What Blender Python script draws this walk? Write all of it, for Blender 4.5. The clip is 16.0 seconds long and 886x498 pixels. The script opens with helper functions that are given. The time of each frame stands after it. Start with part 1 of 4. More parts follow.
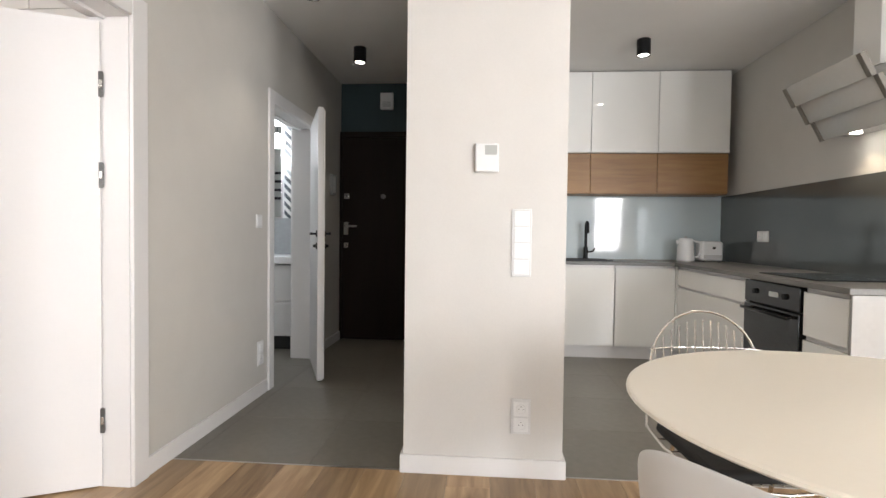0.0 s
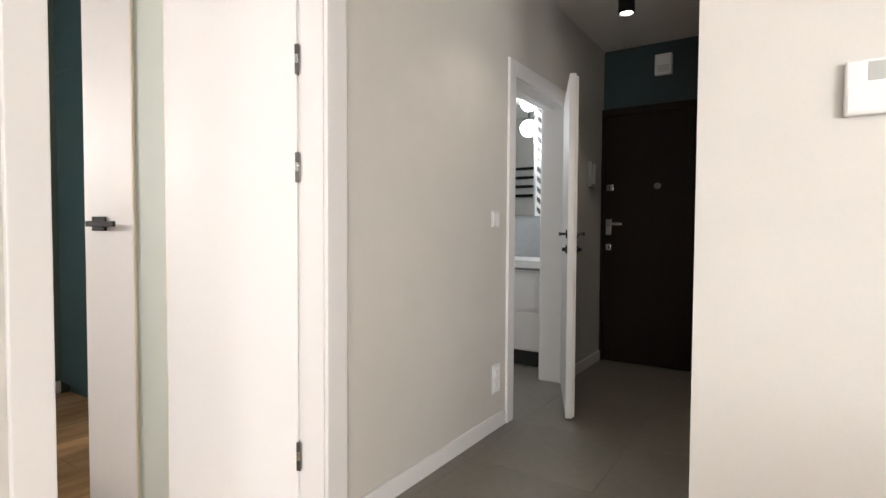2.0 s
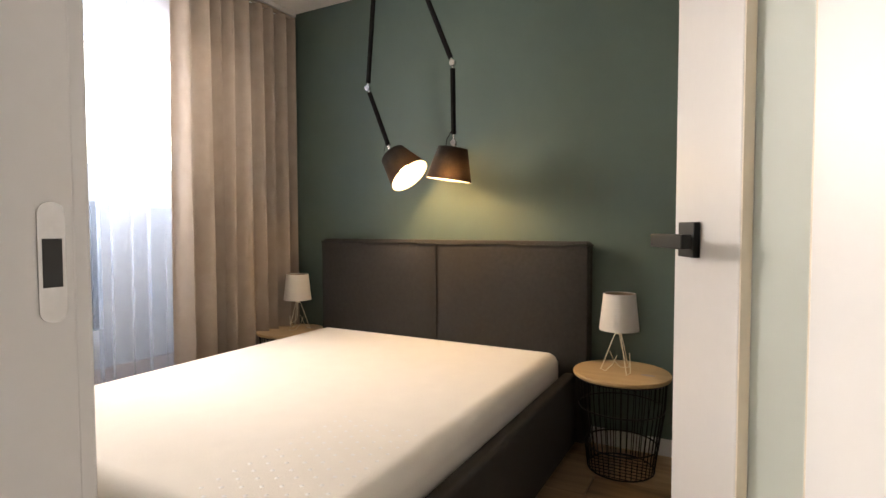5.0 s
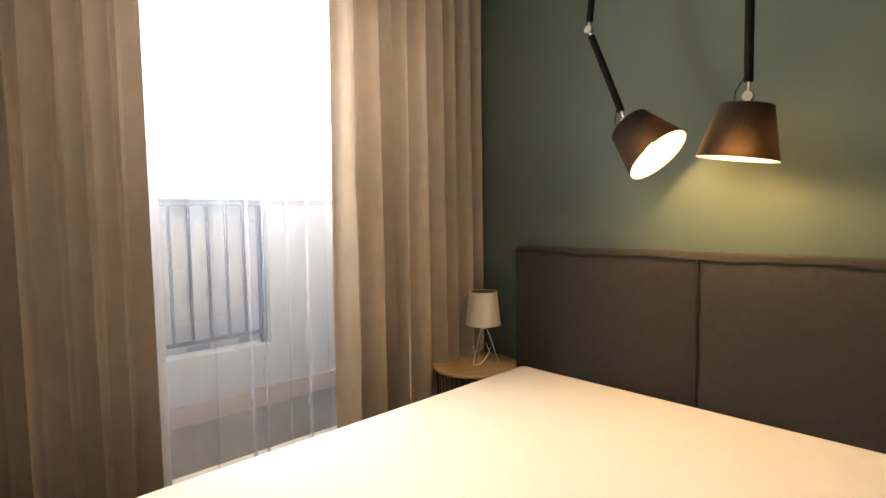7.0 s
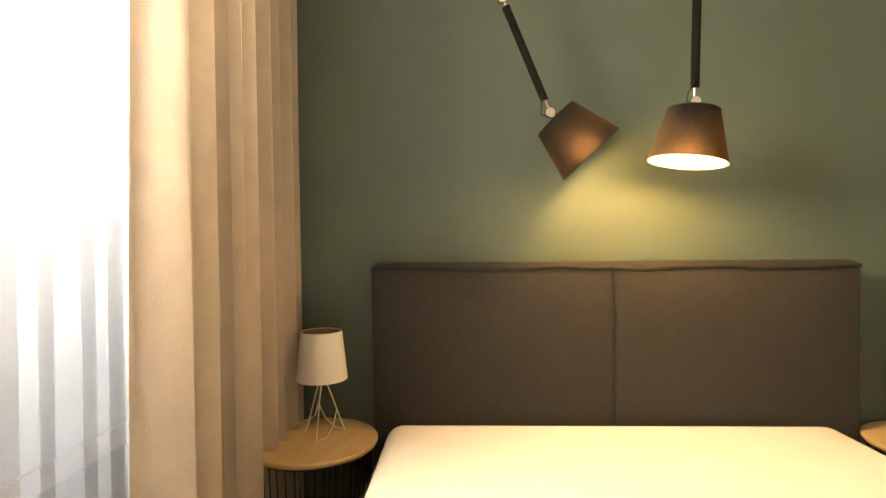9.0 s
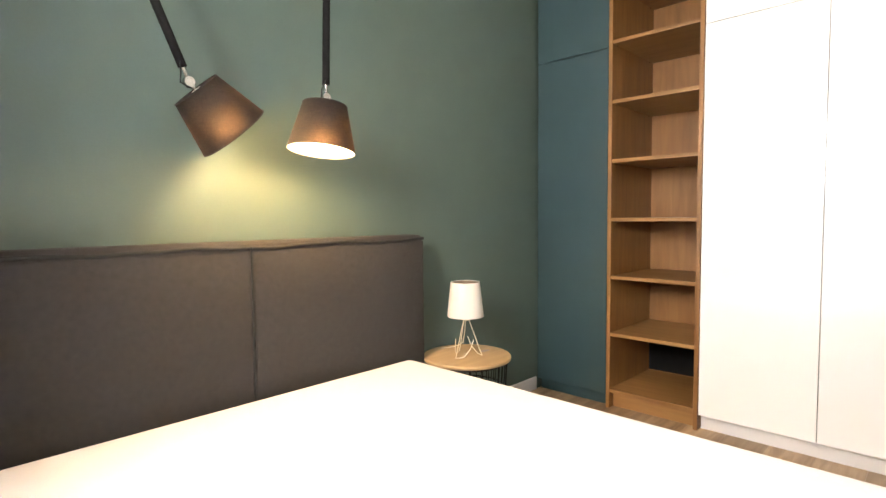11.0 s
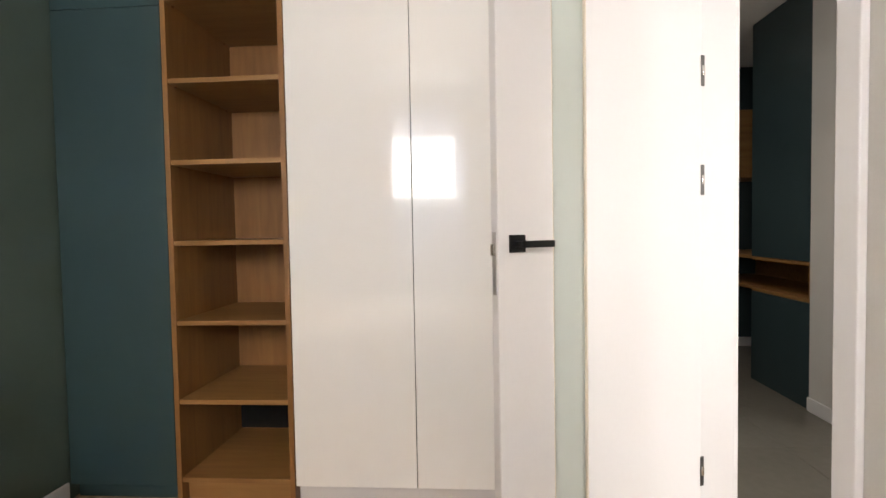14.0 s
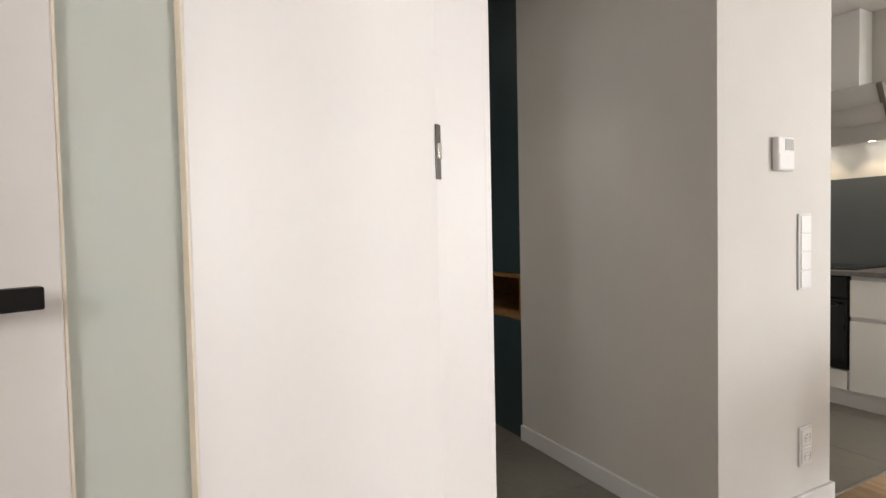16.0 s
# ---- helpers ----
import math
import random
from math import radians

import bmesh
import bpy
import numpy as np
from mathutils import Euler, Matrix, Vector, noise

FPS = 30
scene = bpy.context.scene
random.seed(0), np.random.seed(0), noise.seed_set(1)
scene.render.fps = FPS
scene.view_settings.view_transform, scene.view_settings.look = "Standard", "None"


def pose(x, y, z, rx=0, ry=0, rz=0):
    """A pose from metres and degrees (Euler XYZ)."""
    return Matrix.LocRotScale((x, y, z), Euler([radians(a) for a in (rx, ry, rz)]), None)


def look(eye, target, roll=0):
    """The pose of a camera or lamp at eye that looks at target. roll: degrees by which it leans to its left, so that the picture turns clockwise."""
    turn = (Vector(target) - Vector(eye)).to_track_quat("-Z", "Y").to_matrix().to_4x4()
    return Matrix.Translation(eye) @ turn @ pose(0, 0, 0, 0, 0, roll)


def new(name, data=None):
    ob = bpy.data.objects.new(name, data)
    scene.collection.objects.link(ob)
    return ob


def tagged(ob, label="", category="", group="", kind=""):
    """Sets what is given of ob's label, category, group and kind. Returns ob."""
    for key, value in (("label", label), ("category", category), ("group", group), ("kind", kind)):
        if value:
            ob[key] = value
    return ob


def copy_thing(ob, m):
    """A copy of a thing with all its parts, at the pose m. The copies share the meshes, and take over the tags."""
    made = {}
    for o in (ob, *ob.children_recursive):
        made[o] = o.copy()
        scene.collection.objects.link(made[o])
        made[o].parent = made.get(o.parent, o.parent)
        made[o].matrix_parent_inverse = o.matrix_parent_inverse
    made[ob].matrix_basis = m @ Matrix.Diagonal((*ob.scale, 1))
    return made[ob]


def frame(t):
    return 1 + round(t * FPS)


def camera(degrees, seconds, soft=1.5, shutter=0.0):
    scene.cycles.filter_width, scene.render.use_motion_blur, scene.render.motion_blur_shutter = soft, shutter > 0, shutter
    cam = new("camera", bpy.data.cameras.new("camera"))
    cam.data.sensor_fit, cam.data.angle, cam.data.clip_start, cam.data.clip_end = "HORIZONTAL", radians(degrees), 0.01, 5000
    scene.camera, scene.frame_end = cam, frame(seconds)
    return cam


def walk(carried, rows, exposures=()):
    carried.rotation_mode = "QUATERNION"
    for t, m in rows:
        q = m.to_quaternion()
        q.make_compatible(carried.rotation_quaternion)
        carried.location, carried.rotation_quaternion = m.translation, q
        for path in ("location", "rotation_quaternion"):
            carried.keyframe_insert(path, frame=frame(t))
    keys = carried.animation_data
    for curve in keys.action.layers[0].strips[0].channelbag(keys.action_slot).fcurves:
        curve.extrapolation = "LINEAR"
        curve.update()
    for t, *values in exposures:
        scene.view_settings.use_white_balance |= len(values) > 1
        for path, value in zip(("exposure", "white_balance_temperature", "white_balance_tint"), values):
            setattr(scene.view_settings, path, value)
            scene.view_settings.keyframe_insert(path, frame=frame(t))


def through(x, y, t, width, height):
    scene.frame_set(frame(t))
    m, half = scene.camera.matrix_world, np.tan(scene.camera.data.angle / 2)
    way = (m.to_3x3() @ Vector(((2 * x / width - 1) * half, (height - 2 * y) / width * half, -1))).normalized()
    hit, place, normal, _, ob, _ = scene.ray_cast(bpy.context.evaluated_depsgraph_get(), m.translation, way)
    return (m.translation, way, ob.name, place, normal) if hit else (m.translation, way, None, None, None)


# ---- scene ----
cam = camera(80.3, 16.0)
PATH = [
    (0, (0.113, 0.067, 1.095), (-0.045, 2.06, 1.039), 0.7),
    (0.5, (0.162, 0.062, 1.059), (-0.22, 2.025, 0.999), 0.5),
    (1, (0.121, 0.286, 1.066), (-0.444, 2.203, 0.996), 0.5),
    (1.5, (0.043, 0.583, 1.102), (-0.747, 2.419, 1.025), 0.6),
    (2, (-0.035, 0.875, 1.104), (-1.133, 2.546, 1.034), 0.3),
    (2.5, (-0.168, 1.152, 1.117), (-1.604, 2.543, 1.055), 0.2),
    (3, (-0.325, 1.467, 1.121), (-2.071, 2.441, 1.063), 0.3),
    (3.5, (-0.492, 1.643, 1.153), (-2.405, 2.216, 1.05), 0.1),
    (4, (-0.712, 1.813, 1.142), (-2.71, 1.885, 1.073), 0.8),
    (4.5, (-1.019, 1.888, 1.143), (-2.955, 1.394, 1.067), 0.2),
    (5, (-1.3, 1.85, 1.142), (-3.056, 0.896, 1.059), -0.1),
    (5.2, (-1.398, 1.797, 1.14), (-3.07, 0.702, 1.059), 0.0),
    (7.3, (-1.917, 0.932, 1.257), (-3.302, -0.505, 1.127), -0.8),
    (7.5, (-1.905, 0.802, 1.273), (-3.364, -0.558, 1.132), -1.2),
    (8, (-1.948, 0.51, 1.274), (-3.604, -0.602, 1.133), -1.2),
    (8.5, (-1.982, 0.203, 1.197), (-3.858, -0.487, 1.131), -0.5),
    (9, (-2.06, -0.179, 1.144), (-4.059, -0.247, 1.117), -0.5),
    (9.5, (-2.164, -0.346, 1.136), (-4.121, 0.066, 1.102), -0.7),
    (10, (-2.144, -0.476, 1.095), (-3.955, 0.372, 1.1), -1.6),
    (10.2, (-2.102, -0.493, 1.131), (-3.853, 0.472, 1.089), -1.4),
    (12.3, (-2.185, -0.534, 1.166), (-3.019, 1.283, 1.094), -1.3),
    (12.5, (-2.132, -0.505, 1.185), (-2.956, 1.316, 1.097), -1.3),
    (13, (-2.195, -0.297, 1.191), (-2.827, 1.598, 1.099), -1.2),
    (13.5, (-2.254, -0.05, 1.179), (-2.659, 1.907, 1.089), -1.1),
    (14, (-2.268, 0.244, 1.172), (-2.411, 2.237, 1.093), -1.0),
    (14.5, (-2.235, 0.544, 1.162), (-2.123, 2.54, 1.086), -0.7),
    (15, (-2.162, 0.791, 1.17), (-1.818, 2.759, 1.084), -0.5),
    (15.5, (-2.084, 1.036, 1.169), (-1.465, 2.936, 1.093), -0.7),
    (16, (-1.953, 1.241, 1.172), (-1.036, 3.017, 1.104), -1.2),
]
EXPOSURE = [(0, -0.1, 6200, 10), (0.5, 0.0, 6250, 10), (2.0, -0.05, 6400, 10), (3.5, -0.15, 6600, 10), (4.5, -0.05, 6600, 10), (5.2, -0.1, 6900, 10), (7.3, -0.1, 8300, 10), (8.0, -0.15, 8600, 10), (8.6, 0.0, 8900, 8), (9.0, 0.5, 10000, 8), (9.5, 0.95, 9900, 8), (10.0, 1.35, 6450, 9), (10.2, 1.35, 6350, 9), (12.3, 0.0, 6350, 10), (13.0, -0.1, 6300, 10), (14.0, 0.0, 6400, 10), (15.0, -0.1, 6600, 10), (15.5, -0.35, 6500, 10), (16.0, -0.35, 6350, 10)]
walk(cam, [(t, look(eye, target, roll)) for t, eye, target, roll in PATH], EXPOSURE)

# ---- world, sun, lights ----
world = bpy.data.worlds.new("world")
scene.world = world
world.use_nodes = True
wn = world.node_tree
sky = wn.nodes.new("ShaderNodeTexSky")
sky.sky_type = "NISHITA"
sky.sun_disc = False
sky.sun_elevation = radians(60)
sky.sun_rotation = radians(160)
wn.links.new(sky.outputs[0], wn.nodes["Background"].inputs[0])
wn.nodes["Background"].inputs[1].default_value = 0.15


def lamp(name, kind, m, energy, color, **more):
    d = bpy.data.lights.new(name, kind)
    d.energy, d.color = energy, color
    if "size" in more:
        d.shape, d.size, d.size_y = "RECTANGLE", more["size"][0], more["size"][1]
    if "angle" in more:
        d.angle = more["angle"]
    if "radius" in more:
        d.shadow_soft_size = more["radius"]
    if "spot" in more:
        d.spot_size, d.spot_blend = more["spot"], 0.6
    ob = new(name, d)
    ob.matrix_world = m
    return ob


WARM, DAY, NEUTRAL = (1.0, 0.62, 0.27), (0.88, 0.94, 1.0), (1.0, 0.86, 0.7)
lamp("sun", "SUN", look((2.0, -5.0, 9.4), (0, 0, 0)), 3.0, (1.0, 0.95, 0.87), angle=radians(0.6))
# daylight in the window openings
lamp("bedroom_window_light", "AREA", look((-2.95, -1.33, 1.84), (-2.90, 0, 1.74)), 150, (1.0, 0.91, 0.83), size=(1.5, 0.66))
# first window is unseen and added to light the pier; others come from reflections
LIVING_WINDOWS = [(0.45, 1.55, 75), (2.95, 3.65, 155), (4.25, 5.55, 320)]
for x0, x1, watts in LIVING_WINDOWS:
    lamp("living_window_light", "AREA", look(((x0 + x1) / 2, -3.28, 1.42), ((x0 + x1) / 2, 0, 0.8)), watts, (1.0, 0.985, 0.965), size=(x1 - x0 - 0.1, 1.95))
# lamps of the place
lamp("pendant_bulb_a", "POINT", pose(-3.839, 0.237, 1.455), 9.5, WARM, radius=0.03)
lamp("pendant_bulb_b", "POINT", pose(-3.767, 0.549, 1.419), 13, WARM, radius=0.03)
SPOTS = [(-0.938, 4.385), (-0.938, 3.18), (1.325, 4.307), (1.325, 3.05)]
for sx, sy in SPOTS:
    lamp("ceiling_spot_light", "SPOT", pose(sx, sy, 2.49), 13 if sx < 0 else 24, NEUTRAL, radius=0.03, spot=radians(95))
for hy in (3.10, 3.40):
    lamp("hood_light", "SPOT", pose(2.31, hy, 1.70), 4, (1.0, 0.8, 0.55), radius=0.02, spot=radians(110))
lamp("bathroom_light", "POINT", pose(-2.15, 4.55, 1.9), 25, (0.95, 0.98, 1.0), radius=0.09)

# ---- materials ----


def mat(name, color, rough=0.5, metal=0.0, bump=0.0, scale=40.0, vary=0.06, coat=0.0, stretch=(1, 1, 1), trans=0.0, coord="Object", spec=0.5):
    """Paint, fabric or metal: base colour with two scales of variation and a fine relief."""
    m = bpy.data.materials.new(name)
    m.use_nodes = True
    n, l = m.node_tree.nodes, m.node_tree.links
    b = n["Principled BSDF"]
    b.inputs["Roughness"].default_value, b.inputs["Metallic"].default_value = rough, metal
    b.inputs["Specular IOR Level"].default_value = spec
    b.inputs["Coat Weight"].default_value = coat
    b.inputs["Coat Roughness"].default_value = 0.05
    b.inputs["Transmission Weight"].default_value = trans
    tc, mp = n.new("ShaderNodeTexCoord"), n.new("ShaderNodeMapping")
    mp.inputs["Scale"].default_value = stretch
    l.new(tc.outputs[coord], mp.inputs[0])
    fine, broad, mix, ramp = n.new("ShaderNodeTexNoise"), n.new("ShaderNodeTexNoise"), n.new("ShaderNodeMix"), n.new("ShaderNodeValToRGB")
    fine.inputs["Scale"].default_value, broad.inputs["Scale"].default_value = scale, scale * 0.045
    fine.inputs["Detail"].default_value = 5
    for t in (fine, broad):
        l.new(mp.outputs[0], t.inputs["Vector"])
    mix.inputs[0].default_value = 0.5
    l.new(fine.outputs[0], mix.inputs[2]), l.new(broad.outputs[0], mix.inputs[3])
    l.new(mix.outputs[0], ramp.inputs[0])
    lo, hi = [max(0, c * (1 - vary)) for c in color], [min(1, c * (1 + vary)) for c in color]
    ramp.color_ramp.elements[0].position, ramp.color_ramp.elements[1].position = 0.3, 0.7
    ramp.color_ramp.elements[0].color, ramp.color_ramp.elements[1].color = (*lo, 1), (*hi, 1)
    l.new(ramp.outputs[0], b.inputs["Base Color"])
    if bump:
        bp = n.new("ShaderNodeBump")
        bp.inputs["Strength"].default_value, bp.inputs["Distance"].default_value = bump, 0.002
        l.new(fine.outputs[0], bp.inputs["Height"]), l.new(bp.outputs[0], b.inputs["Normal"])
    return m


def wood(name, dark, light, axis="x", rough=0.45, per_piece=0.35, scale=1.0):
    """Wood with grain along one axis, knots of broader colour, and a shift from piece to piece."""
    m = bpy.data.materials.new(name)
    m.use_nodes = True
    n, l = m.node_tree.nodes, m.node_tree.links
    b = n["Principled BSDF"]
    b.inputs["Roughness"].default_value = rough
    tc, mp, oi, add = n.new("ShaderNodeTexCoord"), n.new("ShaderNodeMapping"), n.new("ShaderNodeObjectInfo"), n.new("ShaderNodeVectorMath")
    add.operation = "MULTIPLY_ADD"
    l.new(oi.outputs["Random"], add.inputs[0])
    add.inputs[1].default_value = (37, 19, 11)
    l.new(tc.outputs["Object"], add.inputs[2])
    s = [11.0 * scale] * 3
    s["xyz".index(axis)] = 1.1 * scale
    mp.inputs["Scale"].default_value = s
    l.new(add.outputs[0], mp.inputs[0])
    g, k, ramp, mix, hsv, mul = n.new("ShaderNodeTexNoise"), n.new("ShaderNodeTexNoise"), n.new("ShaderNodeValToRGB"), n.new("ShaderNodeMix"), n.new("ShaderNodeHueSaturation"), n.new("ShaderNodeMapRange")
    g.inputs["Scale"].default_value, g.inputs["Detail"].default_value, g.inputs["Distortion"].default_value = 2.2, 8, 0.6
    k.inputs["Scale"].default_value, k.inputs["Detail"].default_value = 0.35, 3
    l.new(mp.outputs[0], g.inputs["Vector"]), l.new(mp.outputs[0], k.inputs["Vector"])
    mix.inputs[0].default_value = 0.45
    l.new(g.outputs[0], mix.inputs[2]), l.new(k.outputs[0], mix.inputs[3])
    l.new(mix.outputs[0], ramp.inputs[0])
    ramp.color_ramp.elements[0].position, ramp.color_ramp.elements[1].position = 0.33, 0.66
    ramp.color_ramp.elements[0].color, ramp.color_ramp.elements[1].color = (*dark, 1), (*light, 1)
    l.new(oi.outputs["Random"], mul.inputs[0])
    mul.inputs[3].default_value, mul.inputs[4].default_value = 1 - per_piece, 1 + per_piece * 0.6
    l.new(mul.outputs[0], hsv.inputs["Value"])
    l.new(ramp.outputs[0], hsv.inputs["Color"])
    l.new(hsv.outputs[0], b.inputs["Base Color"])
    bp = n.new("ShaderNodeBump")
    bp.inputs["Strength"].default_value, bp.inputs["Distance"].default_value = 0.15, 0.001
    l.new(g.outputs[0], bp.inputs["Height"]), l.new(bp.outputs[0], b.inputs["Normal"])
    return m


def glow(name, color, strength):
    m = bpy.data.materials.new(name)
    m.use_nodes = True
    b = m.node_tree.nodes["Principled BSDF"]
    b.inputs["Base Color"].default_value = (*color, 1)
    b.inputs["Emission Color"].default_value, b.inputs["Emission Strength"].default_value = (*color, 1), strength
    return m


def cloth(name, color, through, clear=0.0, scale=300.0, rough_color=0.08, lit=None):
    """Thin fabric that lets light through: a diffuse, a translucent and a clear share."""
    m = mat(name, color, 0.9, bump=0.3, scale=scale, vary=rough_color)
    n, l = m.node_tree.nodes, m.node_tree.links
    out, b = n["Material Output"], n["Principled BSDF"]
    tr, cl, m1, m2 = n.new("ShaderNodeBsdfTranslucent"), n.new("ShaderNodeBsdfTransparent"), n.new("ShaderNodeMixShader"), n.new("ShaderNodeMixShader")
    tr.inputs[0].default_value = (*(lit or color), 1)
    m1.inputs[0].default_value, m2.inputs[0].default_value = through, clear
    l.new(b.outputs[0], m1.inputs[1]), l.new(tr.outputs[0], m1.inputs[2])
    l.new(m1.outputs[0], m2.inputs[1]), l.new(cl.outputs[0], m2.inputs[2])
    l.new(m2.outputs[0], out.inputs[0])
    return m


def fibres(m):
    """Uneven linen threads that let more or less light through."""
    n, l = m.node_tree.nodes, m.node_tree.links
    tc, out = n.new("ShaderNodeTexCoord"), []
    for s in ((40, 40, 300), (190, 190, 40)):
        mp, t = n.new("ShaderNodeMapping"), n.new("ShaderNodeTexNoise")
        mp.inputs["Scale"].default_value = s
        t.inputs["Scale"].default_value, t.inputs["Detail"].default_value, t.inputs["Distortion"].default_value = 1.0, 5, 1.2
        l.new(tc.outputs["Object"], mp.inputs[0]), l.new(mp.outputs[0], t.inputs["Vector"])
        out.append(t)
    mul, rng, tint = n.new("ShaderNodeMath"), n.new("ShaderNodeMapRange"), n.new("ShaderNodeMix")
    mul.operation = "ADD"
    l.new(out[0].outputs[0], mul.inputs[0]), l.new(out[1].outputs[0], mul.inputs[1])
    rng.inputs[1].default_value, rng.inputs[2].default_value = 0.75, 1.3
    l.new(mul.outputs[0], rng.inputs[0])
    old = next(k for k in n if k.type == "BSDF_TRANSLUCENT")
    c = old.inputs[0].default_value
    tr = n.new("ShaderNodeBsdfRefraction")
    tr.inputs["Roughness"].default_value, tr.inputs["IOR"].default_value = 1.0, 1.5
    l.new(tr.outputs[0], old.outputs[0].links[0].to_socket)
    tint.data_type = "RGBA"
    tint.inputs[6].default_value = (c[0] * 0.25, c[1] * 0.22, c[2] * 0.2, 1)
    tint.inputs[7].default_value = (c[0] * 1.5, c[1] * 1.5, c[2] * 1.5, 1)
    l.new(rng.outputs[0], tint.inputs[0]), l.new(tint.outputs[2], tr.inputs[0])


def glass(name, color=(1, 1, 1), rough=0.0):
    m = bpy.data.materials.new(name)
    m.use_nodes = True
    b = m.node_tree.nodes["Principled BSDF"]
    b.inputs["Base Color"].default_value = (*color, 1)
    b.inputs["Roughness"].default_value, b.inputs["Transmission Weight"].default_value, b.inputs["IOR"].default_value = rough, 1.0, 1.45
    return m


M_WALL = mat("greige_wall_paint", (0.54, 0.523, 0.488), 0.75, bump=0.12, scale=160, vary=0.03)
M_PIER = mat("cream_wall_paint", (0.595, 0.577, 0.552), 0.72, bump=0.15, scale=120, vary=0.025)
M_GREEN = mat("dark_green_wall_paint", (0.074, 0.107, 0.090), 0.62, bump=0.12, scale=160, vary=0.05)
M_PETROL = mat("petrol_wall_paint", (0.024, 0.046, 0.052), 0.65, bump=0.1, scale=160, vary=0.05)
M_CEIL = mat("white_ceiling_paint", (0.76, 0.75, 0.73), 0.85, bump=0.08, scale=120, vary=0.02)
M_WHITE = mat("white_door_foil", (0.69, 0.678, 0.672), 0.38, bump=0.03, scale=60, vary=0.015)
M_GLOSS = mat("white_high_gloss_lacquer", (0.80, 0.795, 0.765), 0.045, bump=0.0, scale=8, vary=0.012, coat=0.6)
M_WGLOSS = mat("white_wardrobe_lacquer", (0.89, 0.88, 0.85), 0.05, bump=0.0, scale=8, vary=0.012, coat=0.7, spec=0.6)
M_TEAL = mat("teal_matt_board", (0.021, 0.048, 0.054), 0.55, bump=0.05, scale=140, vary=0.05)
M_DTEAL = mat("dark_teal_board", (0.030, 0.052, 0.058), 0.4, bump=0.04, scale=140, vary=0.05)
M_OAK = wood("oak_veneer_board", (0.165, 0.073, 0.019), (0.275, 0.133, 0.038), "z", per_piece=0.06)
M_OAKX = wood("oak_veneer_board_crosswise", (0.20, 0.095, 0.028), (0.32, 0.170, 0.055), "x", per_piece=0.06)
M_TOPWOOD = wood("ash_tabletop", (0.44, 0.29, 0.14), (0.56, 0.39, 0.20), "y", per_piece=0.05)
M_PLANK = wood("oak_floor_plank", (0.185, 0.108, 0.050), (0.53, 0.365, 0.205), "y", rough=0.36, per_piece=0.33)
M_TILE = mat("grey_concrete_tile", (0.158, 0.145, 0.122), 0.34, bump=0.06, scale=22, vary=0.16)
M_COUNTER = mat("dark_stone_worktop", (0.135, 0.13, 0.12), 0.4, bump=0.08, scale=70, vary=0.25)
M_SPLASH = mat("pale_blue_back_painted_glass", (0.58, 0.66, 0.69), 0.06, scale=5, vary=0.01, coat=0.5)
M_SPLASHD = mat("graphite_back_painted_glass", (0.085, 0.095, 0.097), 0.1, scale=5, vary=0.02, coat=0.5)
M_FABRIC = mat("dark_grey_upholstery", (0.024, 0.021, 0.0195), 0.95, bump=0.8, scale=1100, vary=0.25)
M_PIPING = mat("black_piping", (0.007, 0.0065, 0.006), 0.8, bump=0.3, scale=300)
M_SHEET = mat("white_mattress_cover", (0.73, 0.695, 0.645), 0.85, bump=0.5, scale=260, vary=0.03)
M_DRAPE = cloth("taupe_drape", (0.36, 0.296, 0.243), 0.05, 0.0, 240, 0.12)
# the cool blue of the daylight is put into this white cloth's colour
M_SHEER = cloth("white_sheer_daylight_blue", (0.46, 0.58, 0.80), 0.5, 0.74, 500, 0.03)
M_BLACK = mat("black_powder_coat", (0.007, 0.007, 0.0075), 0.42, bump=0.05, scale=200, vary=0.15, spec=0.22)
# cloth of the lamp arms, also the painted shade in the shelf
M_SLEEVE_SHADOW = mat("black_sleeve_and_shelf_shadow", (0.010, 0.010, 0.010), 0.9, bump=0.2, scale=400, vary=0.2, spec=0.08)
M_BGLASS = mat("black_glass", (0.008, 0.008, 0.009), 0.08, scale=5, vary=0.05, spec=0.3)
M_CHROME = mat("brushed_nickel", (0.62, 0.60, 0.57), 0.24, 1.0, scale=120, vary=0.06)
M_STEEL = mat("satin_steel", (0.50, 0.49, 0.48), 0.35, 1.0, scale=120, vary=0.08)
M_HOOD = mat("pale_grey_hood_glass", (0.52, 0.52, 0.50), 0.2, scale=40, vary=0.03, coat=0.3)
M_HOODEND = mat("taupe_hood_end_cap", (0.16, 0.145, 0.12), 0.4, scale=60, vary=0.06)
M_BEAD = mat("beige_glazing_bead", (0.70, 0.63, 0.52), 0.5, scale=60, vary=0.04)
M_CREAMW = mat("cream_wire", (0.72, 0.66, 0.50), 0.4, 0.1, scale=100, vary=0.05)
M_SHADEB = cloth("black_linen_shade", (0.012, 0.010, 0.009), 0.5, 0.0, 190, 0.5, (0.0135, 0.0092, 0.0064))
fibres(M_SHADEB)
M_SHADEIN = cloth("white_shade_lining", (0.85, 0.80, 0.70), 0.12, 0.45, 130, 0.04)
M_SHADEW = cloth("white_lamp_shade", (0.80, 0.77, 0.72), 0.3, 0.0, 200, 0.03)
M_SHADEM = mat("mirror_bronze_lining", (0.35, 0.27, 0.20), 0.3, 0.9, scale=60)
M_BROWN = mat("dark_wenge_door", (0.011, 0.0055, 0.0038), 0.5, spec=0.15, bump=0.15, scale=60, vary=0.3, stretch=(6, 6, 0.5))
M_PLASTIC = mat("white_plastic", (0.73, 0.73, 0.73), 0.3, scale=30, vary=0.01)
